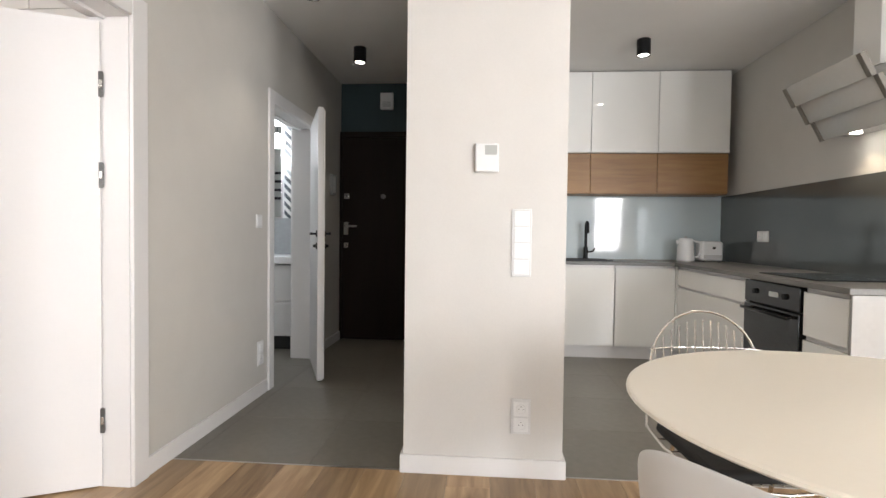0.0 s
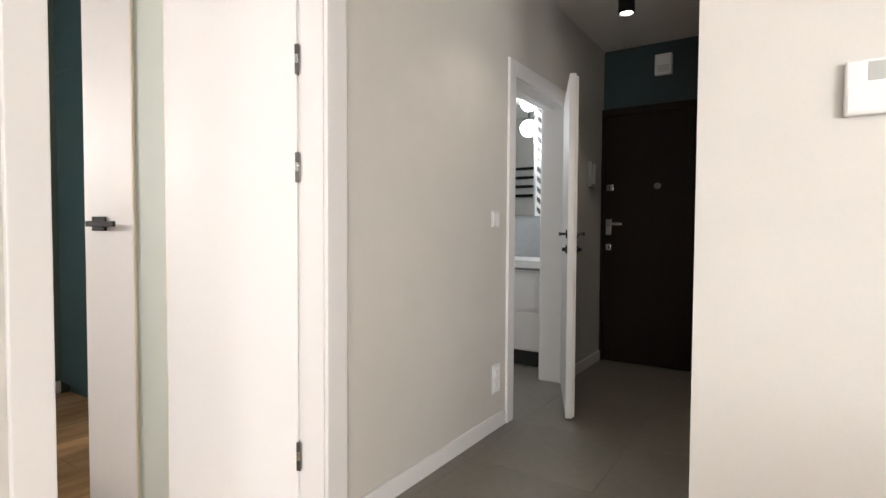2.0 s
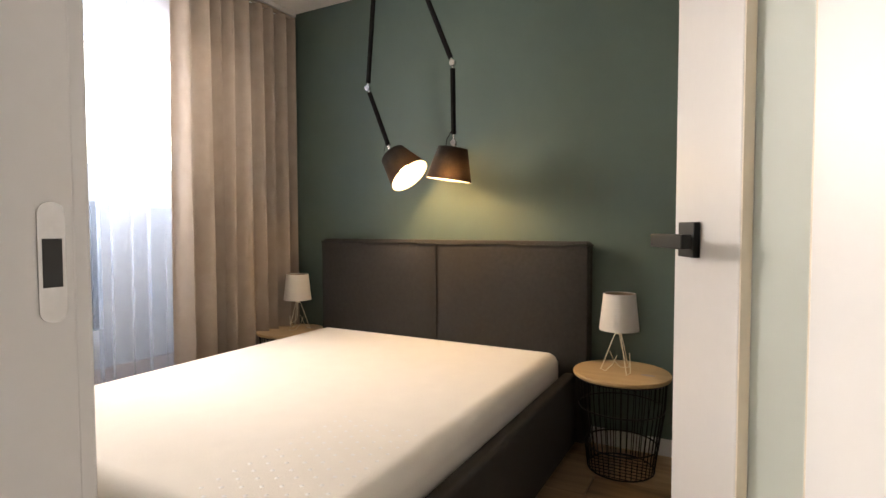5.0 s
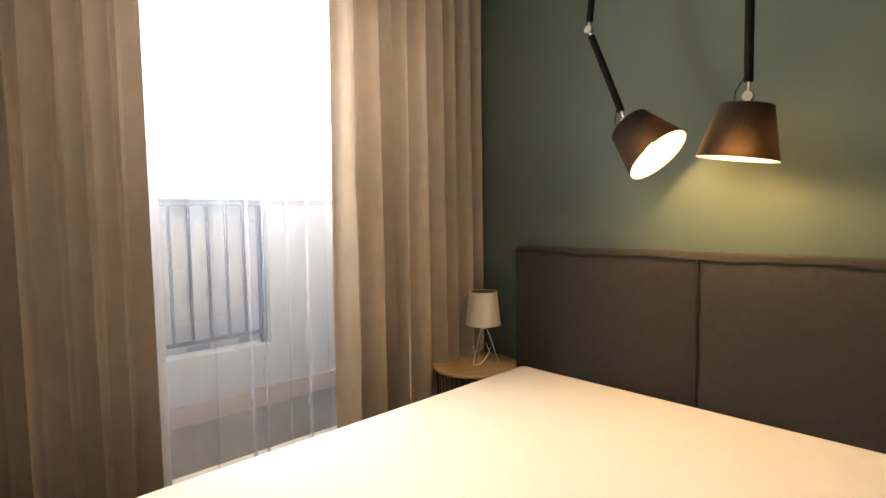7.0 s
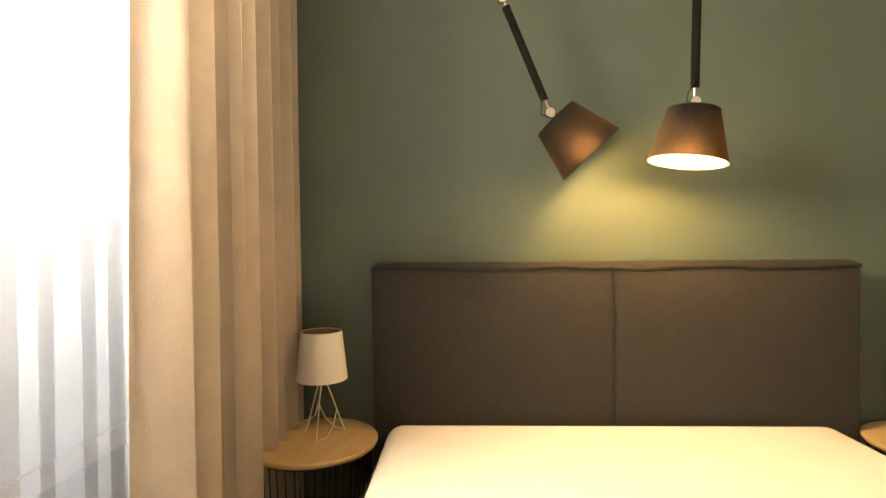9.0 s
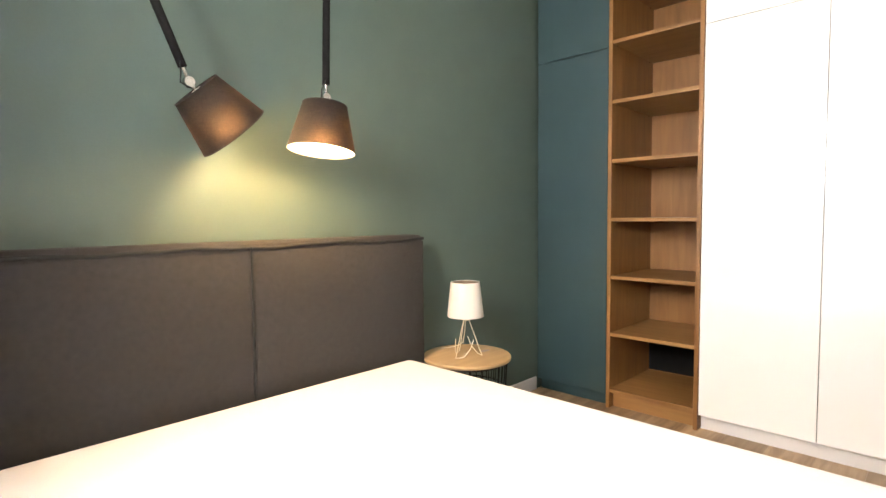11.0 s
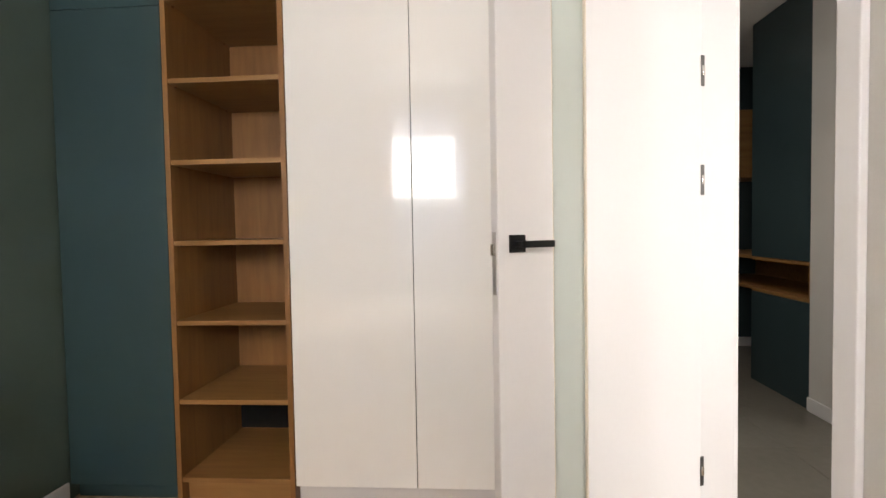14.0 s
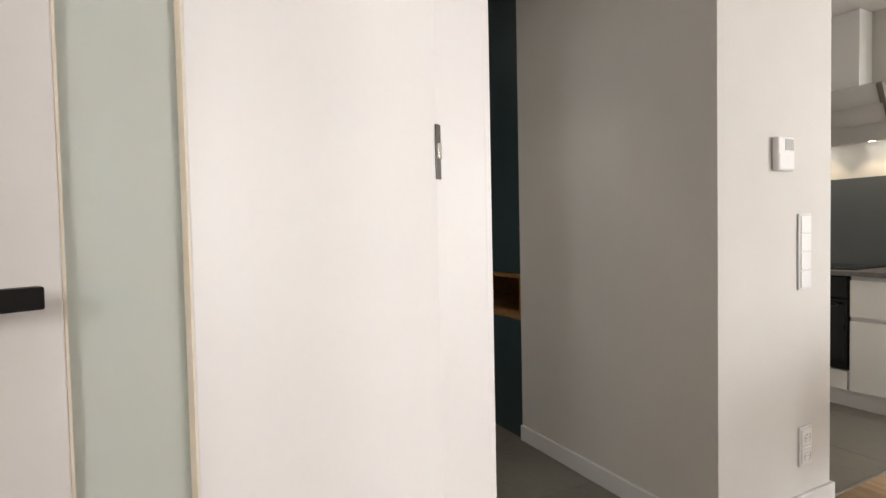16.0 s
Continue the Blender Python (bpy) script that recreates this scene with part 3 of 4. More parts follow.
def ceiling_spot(x, y):
    ob = thing("ceiling_spot", (x, y, H), "black cylindrical ceiling spot, switched on", "ceiling lamp", "ceiling spots")
    part("housing", lathe([(0, H - 0.001), (0.05, H - 0.001), (0.052, H - 0.004), (0.052, H - 0.125), (0.049, H - 0.128), (0.043, H - 0.126), (0.040, H - 0.10), (0, H - 0.10)], (x, y, 0), 28), M_BLACK, ob)
    part("lens", lathe([(0, -0.004), (0.028, -0.002), (0.039, 0.004), (0.039, 0.008), (0, 0.008)], (x, y, H - 0.122), 24), M_SPOT, ob, "glowing lens")
    return ob


for sx, sy in SPOTS:
    ceiling_spot(sx, sy)

# ---- kitchen ----
YC, XC = 4.83, 1.80   # fronts of the two runs


def cupboard(name, body, fronts, label, category="cabinet", front_mat=None, group=""):
    """A carcass with fronts, each a plate of its own."""
    ob = thing(name, (body[0], body[2], body[4]), label, category, group)
    part("carcass", slab(body, 0.001), M_WHITE if front_mat is None else front_mat, ob)
    for f in fronts:
        part("door_front", slab(f, 0.0025), front_mat or M_GLOSS, ob)
    return ob


for x0, x1 in ((0.50, 1.27), (1.274, XC - 0.01)):
    cupboard("base_cabinet", (x0, x1, YC + 0.02, YE - 0.01, 0.1, 0.838), [(x0 + 0.002, x1 - 0.002, YC, YC + 0.018, 0.115, 0.815)], "white glossy base cabinet under the sink worktop", group="kitchen base cabinets")
tagged(link("corner_filler", slab((XC - 0.009, XC + 0.015, 4.807, YC + 0.016, 0.1, 0.838), 0.001), M_GLOSS), "white glossy filler in the cabinet corner", "panel")
plinth = tagged(link("kitchen_plinth", boxes((0.50, XC + 0.04, YC + 0.045, YC + 0.06, 0.0, 0.1), (XC + 0.045, XC + 0.06, 2.63, YC + 0.045, 0, 0.1), bevel=0.001), M_WHITE), "white kitchen plinth on the tiles", "plinth")
east = [(4.805, 3.595, "white glossy corner cabinet with a drawer above"), (2.985, 2.635, "white glossy drawer unit beside the oven")]
for y1, y0, lab in east:
    fr = [(XC, XC + 0.018, y0 + 0.003, y1 - 0.003, 0.115, 0.56), (XC, XC + 0.018, y0 + 0.003, y1 - 0.003, 0.585, 0.815)] if y1 < 3 else [(XC, XC + 0.018, y0 + 0.003, y1 - 0.003, 0.115, 0.655), (XC, XC + 0.018, y0 + 0.003, y1 - 0.003, 0.675, 0.815)]
    cupboard("base_cabinet", (XC + 0.02, 2.41, y0, y1, 0.1, 0.838), fr, lab, group="kitchen base cabinets")
tagged(link("end_panel", slab((XC, 2.41, 2.612, 2.632, 0.0, 0.838), 0.002), M_ENDGREY), "grey satin end panel of the kitchen run", "panel")
oven = thing("oven", (XC, 3.25, 0.1), "black built-in oven with a glass door", "oven")
part("body", slab((XC + 0.02, 2.38, 2.992, 3.588, 0.24, 0.835), 0.002), M_BLACK, oven)
odoor = part("oven_door", slab((XC - 0.015, XC + 0.018, 2.995, 3.585, 0.25, 0.69), 0.004), M_BGLASS, oven, "dark glass oven door")
part("handle", tube([(XC - 0.05, 3.03, 0.66), (XC - 0.05, 3.55, 0.66)], 0.009, 10), M_BLACK, odoor)
for ky in (3.06, 3.52):
    part("handle_post", tube([(XC - 0.05, ky, 0.66), (XC - 0.012, ky, 0.66)], 0.006, 8), M_BLACK, odoor)
panel = part("control_panel", slab((XC - 0.012, XC + 0.018, 2.995, 3.585, 0.70, 0.832), 0.003), M_BGLASS, oven, "black control panel")
for ky in (3.13, 3.45):
    part("knob", lathe([(0, 0), (0.017, 0), (0.016, 0.014), (0, 0.014)], n=20, m=Matrix.Translation((XC - 0.012, ky, 0.77)) @ pose(0, 0, 0, 0, -90)), M_BLACK, panel)
part("clock", slab((XC - 0.0128, XC - 0.0118, 3.2, 3.3, 0.755, 0.785), 0.0), M_LCD, panel)
cupboard("warming_drawer", (XC + 0.02, 2.40, 2.992, 3.588, 0.1, 0.236), [(XC, XC + 0.018, 2.995, 3.585, 0.115, 0.236)], "white front under the oven", group="kitchen base cabinets")
top = thing("worktop", (1.8, 4.8, 0.84), "dark grey stone-look L-shaped worktop", "worktop")
part("back_run", slab((0.50, 2.415, YC - 0.02, YE - 0.012, 0.84, 0.87), 0.003), M_COUNTER, top)
part("side_run", slab((XC - 0.02, 2.415, 2.60, YC - 0.0205, 0.84, 0.87), 0.003), M_COUNTER, top)
hob = thing("hob", (2.1, 3.3, 0.87), "black glass induction hob set in the worktop", "hob")
part("glass_top", slab((1.87, 2.37, 2.99, 3.58, 0.8705, 0.877), 0.002), M_BGLASS, hob)
for cx in (2.0, 2.24):
    for cy in (3.13, 3.42):
        part("zone_mark", slab((cx - 0.002, cx + 0.002, cy - 0.03, cy + 0.03, 0.8768, 0.8773), 0.0), M_LCD, hob)
sink = thing("sink", (1.0, 5.05, 0.87), "black composite sink in the worktop", "sink")
part("rim", boxes((0.72, 1.27, 4.90, 4.93, 0.8705, 0.878), (0.72, 1.27, 5.25, 5.29, 0.8705, 0.878), (0.72, 0.75, 4.93, 5.25, 0.8705, 0.878), (1.24, 1.27, 4.93, 5.25, 0.8705, 0.878), bevel=0.002), M_BLACK, sink)
part("basin", slab((0.75, 1.24, 4.93, 5.25, 0.8703, 0.8722), 0.0), M_BLACK, sink)
tap = thing("kitchen_tap", (1.10, 5.31, 0.87), "tall black kitchen tap behind the sink", "tap")
part("column", lathe([(0, 0.8705), (0.027, 0.8705), (0.027, 0.885), (0.022, 0.89), (0.022, 0.99), (0, 0.99)], (1.10, 5.31, 0), 20), M_BLACK, tap)
part("spout", tube([(1.10, 5.31, 0.99), (1.10, 5.31, 1.18), *arc((1.10, 5.26, 1.18), 0.05, 0, 170, 8, "yz"), (1.10, 5.213, 1.12)], 0.014, 12), M_BLACK, tap)
part("lever", tube([(1.12, 5.31, 0.94), (1.17, 5.31, 0.945), (1.19, 5.31, 0.98)], 0.009, 10), M_BLACK, tap)

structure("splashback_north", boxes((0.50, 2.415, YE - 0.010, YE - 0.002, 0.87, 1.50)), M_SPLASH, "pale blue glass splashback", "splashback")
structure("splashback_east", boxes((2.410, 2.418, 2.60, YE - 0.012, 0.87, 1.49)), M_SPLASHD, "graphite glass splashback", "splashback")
xs = [0.48, 1.09, 1.70, 2.335]
for x0, x1 in zip(xs, xs[1:]):
    cupboard("wall_cabinet", (x0 + 0.001, x1 - 0.001, 5.10, YE - 0.002, 1.885, H - 0.005), [(x0 + 0.002, x1 - 0.002, 5.08, 5.098, 1.880, H - 0.012)], "white glossy wall cabinet up to the ceiling", group="kitchen wall cabinets")
    cupboard("oak_wall_cabinet", (x0 + 0.001, x1 - 0.001, 5.12, YE - 0.011, 1.492, 1.872), [(x0 + 0.002, x1 - 0.002, 5.10, 5.118, 1.500, 1.868)], "oak veneer cabinet below the white wall cabinets", front_mat=M_OAKX, group="kitchen oak cabinets")
tagged(link("cabinet_light_rail", slab((0.48, 2.337, 5.075, YE - 0.012, 1.8725, 1.8795), 0.001), M_WHITE), "thin white strip under the wall cabinets", "trim")

hood = thing("cooker_hood", (2.41, 3.25, 1.72), "slanted cooker hood of three stepped grey glass panels", "cooker hood")
part("chimney", slab((2.25, 2.418, 3.14, 3.36, 2.06, H - 0.003), 0.004), M_GLOSS, hood, "white hood chimney")
part("body", slab((2.262, 2.418, 2.93, 3.57, 1.735, 2.06), 0.008), M_STEEL, hood)
for i in range(3):
    top = 0.092 if i else 0.07
    seat = pose(2.030 + 0.088 * i, 3.25, 1.985 - 0.106 * i, 0, -28, 0)
    bm = slab((-0.009, 0.009, -0.314, 0.314, -0.063, top), 0.002)
    bmesh.ops.transform(bm, matrix=seat, verts=bm.verts)
    pan = part("panel", bm, M_HOOD, hood, "pale grey glass hood panel")
    for ey in (-0.349, 0.3145):
        bm = slab((-0.015, 0.015, ey, ey + 0.0345, -0.066, 0.066), 0.003)
        bmesh.ops.transform(bm, matrix=seat, verts=bm.verts)
        part("end_cap", bm, M_HOODEND, pan, "taupe end cap")
for hy in (3.10, 3.40):
    part("lamp", lathe([(0, 0), (0.03, 0), (0.03, 0.006), (0, 0.006)], (2.31, hy, 1.727), 20), M_SPOT, hood, "lit hood lamp")

kettle = thing("electric_kettle", (1.99, 5.15, 0.87), "white and steel electric kettle on the worktop", "kettle")
part("body", lathe([(0, 0.872), (0.075, 0.872), (0.078, 0.89), (0.072, 1.0), (0.060, 1.075), (0.05, 1.085), (0, 1.088)], (1.99, 5.15, 0), 28), M_PLASTIC, kettle)
part("base", lathe([(0, 0.8705), (0.08, 0.8705), (0.08, 0.879), (0, 0.879)], (1.99, 5.15, 0), 28), M_STEEL, kettle)
part("handle", tube([(2.05, 5.12, 1.06), (2.10, 5.10, 1.05), (2.105, 5.10, 0.98), (2.09, 5.105, 0.92), (2.06, 5.12, 0.91)], 0.011, 10), M_PLASTIC, kettle)
part("spout", slab((1.905, 1.94, 5.145, 5.175, 1.03, 1.07), 0.01), M_PLASTIC, kettle)
part("lid_knob", lathe([(0, 1.085), (0.012, 1.085), (0.014, 1.1), (0, 1.104)], (1.99, 5.15, 0), 16), M_STEEL, kettle)
toaster = thing("toaster", (2.19, 5.13, 0.87), "white toaster on the worktop in the corner", "toaster")
part("body", slab((2.10, 2.29, 5.05, 5.22, 0.876, 1.06), 0.025, 4), M_PLASTIC, toaster)
part("slot", boxes((2.12, 2.27, 5.09, 5.115, 1.059, 1.0615), (2.12, 2.27, 5.15, 5.175, 1.059, 1.0615)), M_DARKHOLE, toaster)
part("band", slab((2.115, 2.275, 5.0485, 5.0495, 0.90, 0.935), 0.0), M_STEEL, toaster)
part("lever", slab((2.19, 2.215, 5.035, 5.05, 0.99, 1.01), 0.004), M_BLACK, toaster)
for fx in (2.12, 2.25):
    for fy in (5.07, 5.18):
        part("foot", slab((fx, fx + 0.02, fy, fy + 0.02, 0.8705, 0.878), 0.001), M_BLACK, toaster)

# ---- dining table and chairs ----
TX, TY, TR = 0.99, 1.20, 0.555
table = thing("round_table", (TX, TY, 0), "round white dining table on a slim pedestal", "table")
part("tabletop", lathe([(0, 0.722), (TR - 0.045, 0.722), (TR - 0.01, 0.735), (TR, 0.742), (TR - 0.002, 0.748), (TR - 0.008, 0.75), (0, 0.75)], (TX, TY, 0), 72), M_TABLE, table)
part("pedestal", lathe([(0, 0.012), (0.27, 0.012), (0.25, 0.02), (0.10, 0.045), (0.045, 0.11), (0.035, 0.35), (0.045, 0.6), (0.10, 0.70), (0.16, 0.721), (0, 0.7215)], (TX, TY, 0), 40), M_WHITE, table)
part("base_ring", lathe([(0, 0.0), (0.275, 0.0), (0.278, 0.008), (0.27, 0.013), (0, 0.013)], (TX, TY, 0), 40), M_WHITE, table)


def wire_chair(at, turn, label):
    """A bent chrome wire shell with a black seat pad on four wire legs; it faces +y."""
    ob = thing("wire_chair", at, label, "chair", "chairs round the table", turn=turn or 360)
    arch = [(0.190 * math.cos(math.radians(a)), -0.235 - 0.035 * math.sin(math.radians(a)), 0.635 + 0.195 * math.sin(math.radians(a))) for a in range(0, 181, 10)]
    rim = [(0, 0.245, 0.415), (0.12, 0.24, 0.42), (0.20, 0.20, 0.43), (0.235, 0.0, 0.44), (0.24, -0.13, 0.46), (0.215, -0.205, 0.54), *arch, (-0.215, -0.205, 0.54), (-0.24, -0.13, 0.46), (-0.235, 0.0, 0.44), (-0.20, 0.20, 0.43), (-0.12, 0.24, 0.42)]
    part("rim", tube(rim, 0.0045, 8, closed=True), M_CHROME, ob)
    for i in range(13):
        x = -0.168 + i * 0.028
        h = 0.635 + math.sqrt(max(0.0, 0.195 ** 2 - x * x)) - 0.03
        part("back_wire", tube([(x, 0.215, 0.425), (x, 0.0, 0.425), (x, -0.13, 0.435), (x, -0.20, 0.50), (x, -0.238, 0.60), (x, -0.256, h)], 0.0028, 6), M_CHROME, ob)
    for k, z in enumerate((0.52, 0.58, 0.64, 0.70)):
        y = -0.205 - k * 0.018
        w = 0.215 - k * 0.006
        part("cross_wire", tube([(-w, y + 0.03, z), (-w * 0.6, y, z), (0, y - 0.008, z), (w * 0.6, y, z), (w, y + 0.03, z)], 0.0022, 6), M_CHROME, ob)
    for y in (-0.08, 0.02, 0.12):
        part("cross_wire", tube([(-0.225, y, 0.437), (0, y, 0.421), (0.225, y, 0.437)], 0.0022, 6), M_CHROME, ob)
    part("seat_pad", slab((-0.205, 0.205, -0.15, 0.235, 0.434, 0.470), 0.017, 3), M_PIPING, ob, "black seat pad")
    for sx in (-1, 1):
        part("leg", tube([(sx * 0.17, 0.12, 0.42), (sx * 0.21, 0.19, 0.005)], 0.007, 8), M_CHROME, ob)
        part("leg", tube([(sx * 0.17, -0.08, 0.42), (sx * 0.21, -0.22, 0.005)], 0.007, 8), M_CHROME, ob)
    return ob


wire_chair((0.912, 1.75, 0), 184, "chrome wire chair with a black seat pad pushed under the table")


def shell_chair(at, turn):
    """A one-piece white plastic shell on four thin legs; it faces +y."""
    ob = thing("shell_chair", at, "white moulded plastic chair drawn up to the table", "chair", "chairs round the table", turn=turn)
    bm = bmesh.new()
    rows = [(0.20, 0.43, 0.20, 0.0), (0.10, 0.425, 0.215, 0.012), (-0.05, 0.425, 0.22, 0.03), (-0.15, 0.44, 0.22, 0.05), (-0.205, 0.50, 0.22, 0.06), (-0.225, 0.58, 0.22, 0.06), (-0.243, 0.67, 0.218, 0.055), (-0.26, 0.76, 0.210, 0.045), (-0.268, 0.812, 0.19, 0.04)]
    grid = []
    for y, z, w, lip in rows:
        line = []
        for i in range(13):
            u = -1 + i / 6
            line.append(bm.verts.new((u * w, y + (lip * abs(u) ** 3 if z > 0.45 else 0), z + (lip * abs(u) ** 3 if z <= 0.45 else 0) - (0.03 * abs(u) ** 4 if z > 0.76 else 0))))
        grid.append(line)
    for a, b in zip(grid, grid[1:]):
        for i in range(12):
            bm.faces.new((a[i], a[i + 1], b[i + 1], b[i]))
    shell = part("shell", bm, M_PLASTIC, ob, "glossy white shell")
    mod = shell.modifiers.new("thickness", "SOLIDIFY")
    mod.thickness, mod.offset = 0.008, 0.0
    sub = shell.modifiers.new("round", "SUBSURF")
    sub.levels = sub.render_levels = 2
    for sx in (-1, 1):
        for sy in (-1, 1):
            part("leg", tube([(sx * 0.14, sy * 0.11, 0.42), (sx * 0.21, sy * 0.21, 0.004)], 0.010, 8), M_CHROME, ob)
    return ob


shell_chair((0.645, 0.84, 0), -53)

# ---- bedroom: bed ----
BY0, BY1, BXH, BXF = -0.480, 1.180, -3.944, -1.96
bed = thing("bed", (-3.0, 0.4, 0), "double bed with dark grey upholstered frame and headboard", "bed")
part("side_rail", slab((BXH, BXF, BY1 - 0.06, BY1, 0.03, 0.40), 0.018, 4), M_FABRIC, bed)
part("side_rail", slab((BXH, BXF, BY0, BY0 + 0.06, 0.03, 0.40), 0.018, 4), M_FABRIC, bed)
part("foot_rail", slab((BXF - 0.06, BXF, BY0 + 0.061, BY1 - 0.061, 0.03, 0.40), 0.018, 4), M_FABRIC, bed)
part("slat_base", slab((BXH, BXF - 0.06, BY0 + 0.061, BY1 - 0.061, 0.24, 0.30), 0.004), M_PIPING, bed)
for lx in (BXH + 0.06, BXF - 0.1):
    for ly in (BY0 + 0.03, BY1 - 0.09):
        part("foot", slab((lx, lx + 0.05, ly, ly + 0.05, 0.0, 0.035), 0.004), M_BLACK, bed)
HB = (-0.506, 1.234)
head = part("headboard", slab((XG + 0.016, -3.956, HB[0], HB[1], 0.03, 1.068), 0.025, 4), M_FABRIC, bed, "dark grey padded headboard")


def cushion(y0, y1, z0, z1, x, bulge):
    """A padded front, fuller in the middle, with soft folds."""
    bm = bmesh.new()
    n, k = 22, 16
    v = [[bm.verts.new((x + bulge * (1 - abs(2 * i / n - 1) ** 5) * (1 - abs(2 * j / k - 1) ** 5) + 0.003 * noise.noise(Vector((i * 0.5, j * 0.5, y0))), y0 + (y1 - y0) * i / n, z0 + (z1 - z0) * j / k)) for j in range(k + 1)] for i in range(n + 1)]
    for i in range(n):
        for j in range(k):
            bm.faces.new((v[i][j], v[i + 1][j], v[i + 1][j + 1], v[i][j + 1]))
    return bm


SEAM = 0.362
part("left_pad", cushion(HB[0] + 0.006, SEAM - 0.003, 0.30, 1.038, -3.958, 0.024), M_FABRIC, head)
part("right_pad", cushion(SEAM + 0.003, HB[1] - 0.006, 0.30, 1.038, -3.958, 0.024), M_FABRIC, head)
wave = [(-3.9575, HB[0] + 0.008 + (HB[1] - HB[0] - 0.016) * i / 48, 1.046 + 0.0035 * math.sin(i * 0.42) + 0.0015 * math.sin(i * 1.1)) for i in range(49)]
part("piping", tube([(-4.065, HB[0] + 0.004, 1.046), *wave, (-4.065, HB[1] - 0.004, 1.046)], 0.0075, 8), M_PIPING, head, "black piping along the top edge")
part("seam", tube([(-3.951, SEAM, 1.047), (-3.953, SEAM, 0.8), (-3.953, SEAM, 0.45)], 0.005, 6), M_PIPING, head)
mattress = thing("mattress", (-3.0, 0.4, 0.30), "white mattress in a dotted knit cover on the bed", "mattress")
part("body", slab((-3.929, -2.03, BY0 + 0.035, BY1 - 0.070, 0.302, 0.505), 0.062, 8), M_SHEET, mattress)
dots = bmesh.new()
for i in range(12):
    for j in range(8):
        lathe([(0.0065, 0), (0.0045, 0.001), (0, 0.0014)], (-2.10 - i * 0.05 - (j % 2) * 0.025, 1.02 - j * 0.042, 0.5049), 8, dots)
tagged(part("knit_dots", dots, M_PLASTIC, mattress, "raised white dots at the corner"), kind="stuff")

# ---- bedside tables and lamps ----


def basket_table(label):
    """A round ash top on a black wire basket; built about its base."""
    ob = thing("bedside_table", (0, 0, 0), label, "bedside table", "bedside tables", turn=360)
    part("tabletop", lathe([(0, 0.441), (0.205, 0.441), (0.215, 0.444), (0.22, 0.451), (0.22, 0.459), (0.217, 0.463), (0, 0.463)], n=56), M_TOPWOOD, ob, "round pale wooden top")
    part("grip_hole", lathe([(0, 0), (0.014, 0), (0.016, 0.0005), (0, 0.0006)], m=pose(0.02, 0.12, 0.4632) @ Matrix.Diagonal((1, 2.0, 1, 1))), M_KERB, ob)
    for r, z in ((0.200, 0.436), (0.192, 0.30), (0.165, 0.12), (0.150, 0.006)):
        part("ring", tube(arc((0, 0, z), r, 0, 352.5, 47, "xy"), 0.0038, 6, closed=True), M_BLACK, ob)
    for i in range(40):
        a = 2 * math.pi * i / 40
        c, s = math.cos(a), math.sin(a)
        part("wire", tube([(0.200 * c, 0.200 * s, 0.439), (0.192 * c, 0.192 * s, 0.30), (0.165 * c, 0.165 * s, 0.12), (0.150 * c, 0.150 * s, 0.006)], 0.0024, 5), M_BLACK, ob)
    for i in range(-4, 5):
        w = math.sqrt(0.15 ** 2 - (i * 0.033) ** 2)
        part("bottom_wire", tube([(i * 0.033, -w, 0.007), (i * 0.033, w, 0.007)], 0.0024, 5), M_BLACK, ob)
    return ob


NT = (-3.85, 1.42)
ST = (-3.866, -0.695)
table_n = basket_table("black wire basket table with pale wooden top by the bed")
table_n.matrix_basis = pose(*NT, 0)
copy_thing(table_n, pose(*ST, 0, 0, 0, 70))


def table_lamp(label):
    """A white cone shade on a bent wire tripod, with its cord."""
    ob = thing("table_lamp", (0, 0, 0), label, "table lamp", "bedside lamps", turn=360)
    z0, z1 = 0.196, 0.366
    part("shade", lathe([(0.089, z0), (0.0905, z0 + 0.002), (0.0725, z1), (0.071, z1 - 0.001)], n=48), M_SHADEW, ob, "white fabric shade")
    part("lining", lathe([(0.0888, z0 + 0.001), (0.0708, z1 - 0.001)], n=48), M_SHADEM, ob, "bronze mirror lining")
    part("rim", tube(arc((0, 0, z1), 0.0718, 0, 350, 35, "xy"), 0.0018, 6, closed=True), M_SHADEW, ob)
    part("spider", boxes((-0.071, 0.071, -0.0015, 0.0015, z1 - 0.03, z1 - 0.027), (-0.0015, 0.0015, -0.071, 0.071, z1 - 0.03, z1 - 0.027)), M_STEEL, ob)
    part("lamp_holder", lathe([(0, z0 - 0.02), (0.014, z0 - 0.02), (0.016, z0 + 0.05), (0, z0 + 0.05)], n=16), M_CREAMW, ob)
    part("bulb", lathe([(0.010, z0 + 0.05), (0.014, z0 + 0.06), (0.026, z0 + 0.09), (0.024, z0 + 0.11), (0.0, z0 + 0.122)], n=20), M_PLASTIC, ob)
    for k in range(3):
        a = math.radians(120 * k + 20)
        c, s = math.cos(a), math.sin(a)
        c2, s2 = math.cos(a + 1.5), math.sin(a + 1.5)
        foot = (0.082 * c, 0.082 * s, 0.003)
        part("leg", tube([(0.010 * c, 0.010 * s, z0), (0.035 * c, 0.035 * s, 0.13), (0.066 * c, 0.066 * s, 0.04), foot, (0.055 * c + 0.03 * c2, 0.055 * s + 0.03 * s2, 0.004), (0.02 * c + 0.045 * c2, 0.02 * s + 0.045 * s2, 0.04), (0.052 * c2, 0.052 * s2, 0.085)], 0.0021, 7), M_CREAMW, ob)
    part("cord", tube([(0, 0, z0 - 0.01), (-0.01, 0.012, 0.12), (-0.03, 0.03, 0.055), (-0.07, 0.05, 0.03), (-0.13, 0.055, 0.012), (-0.17, 0.06, 0.003)], 0.0022, 6), M_CREAMW, ob)
    return ob


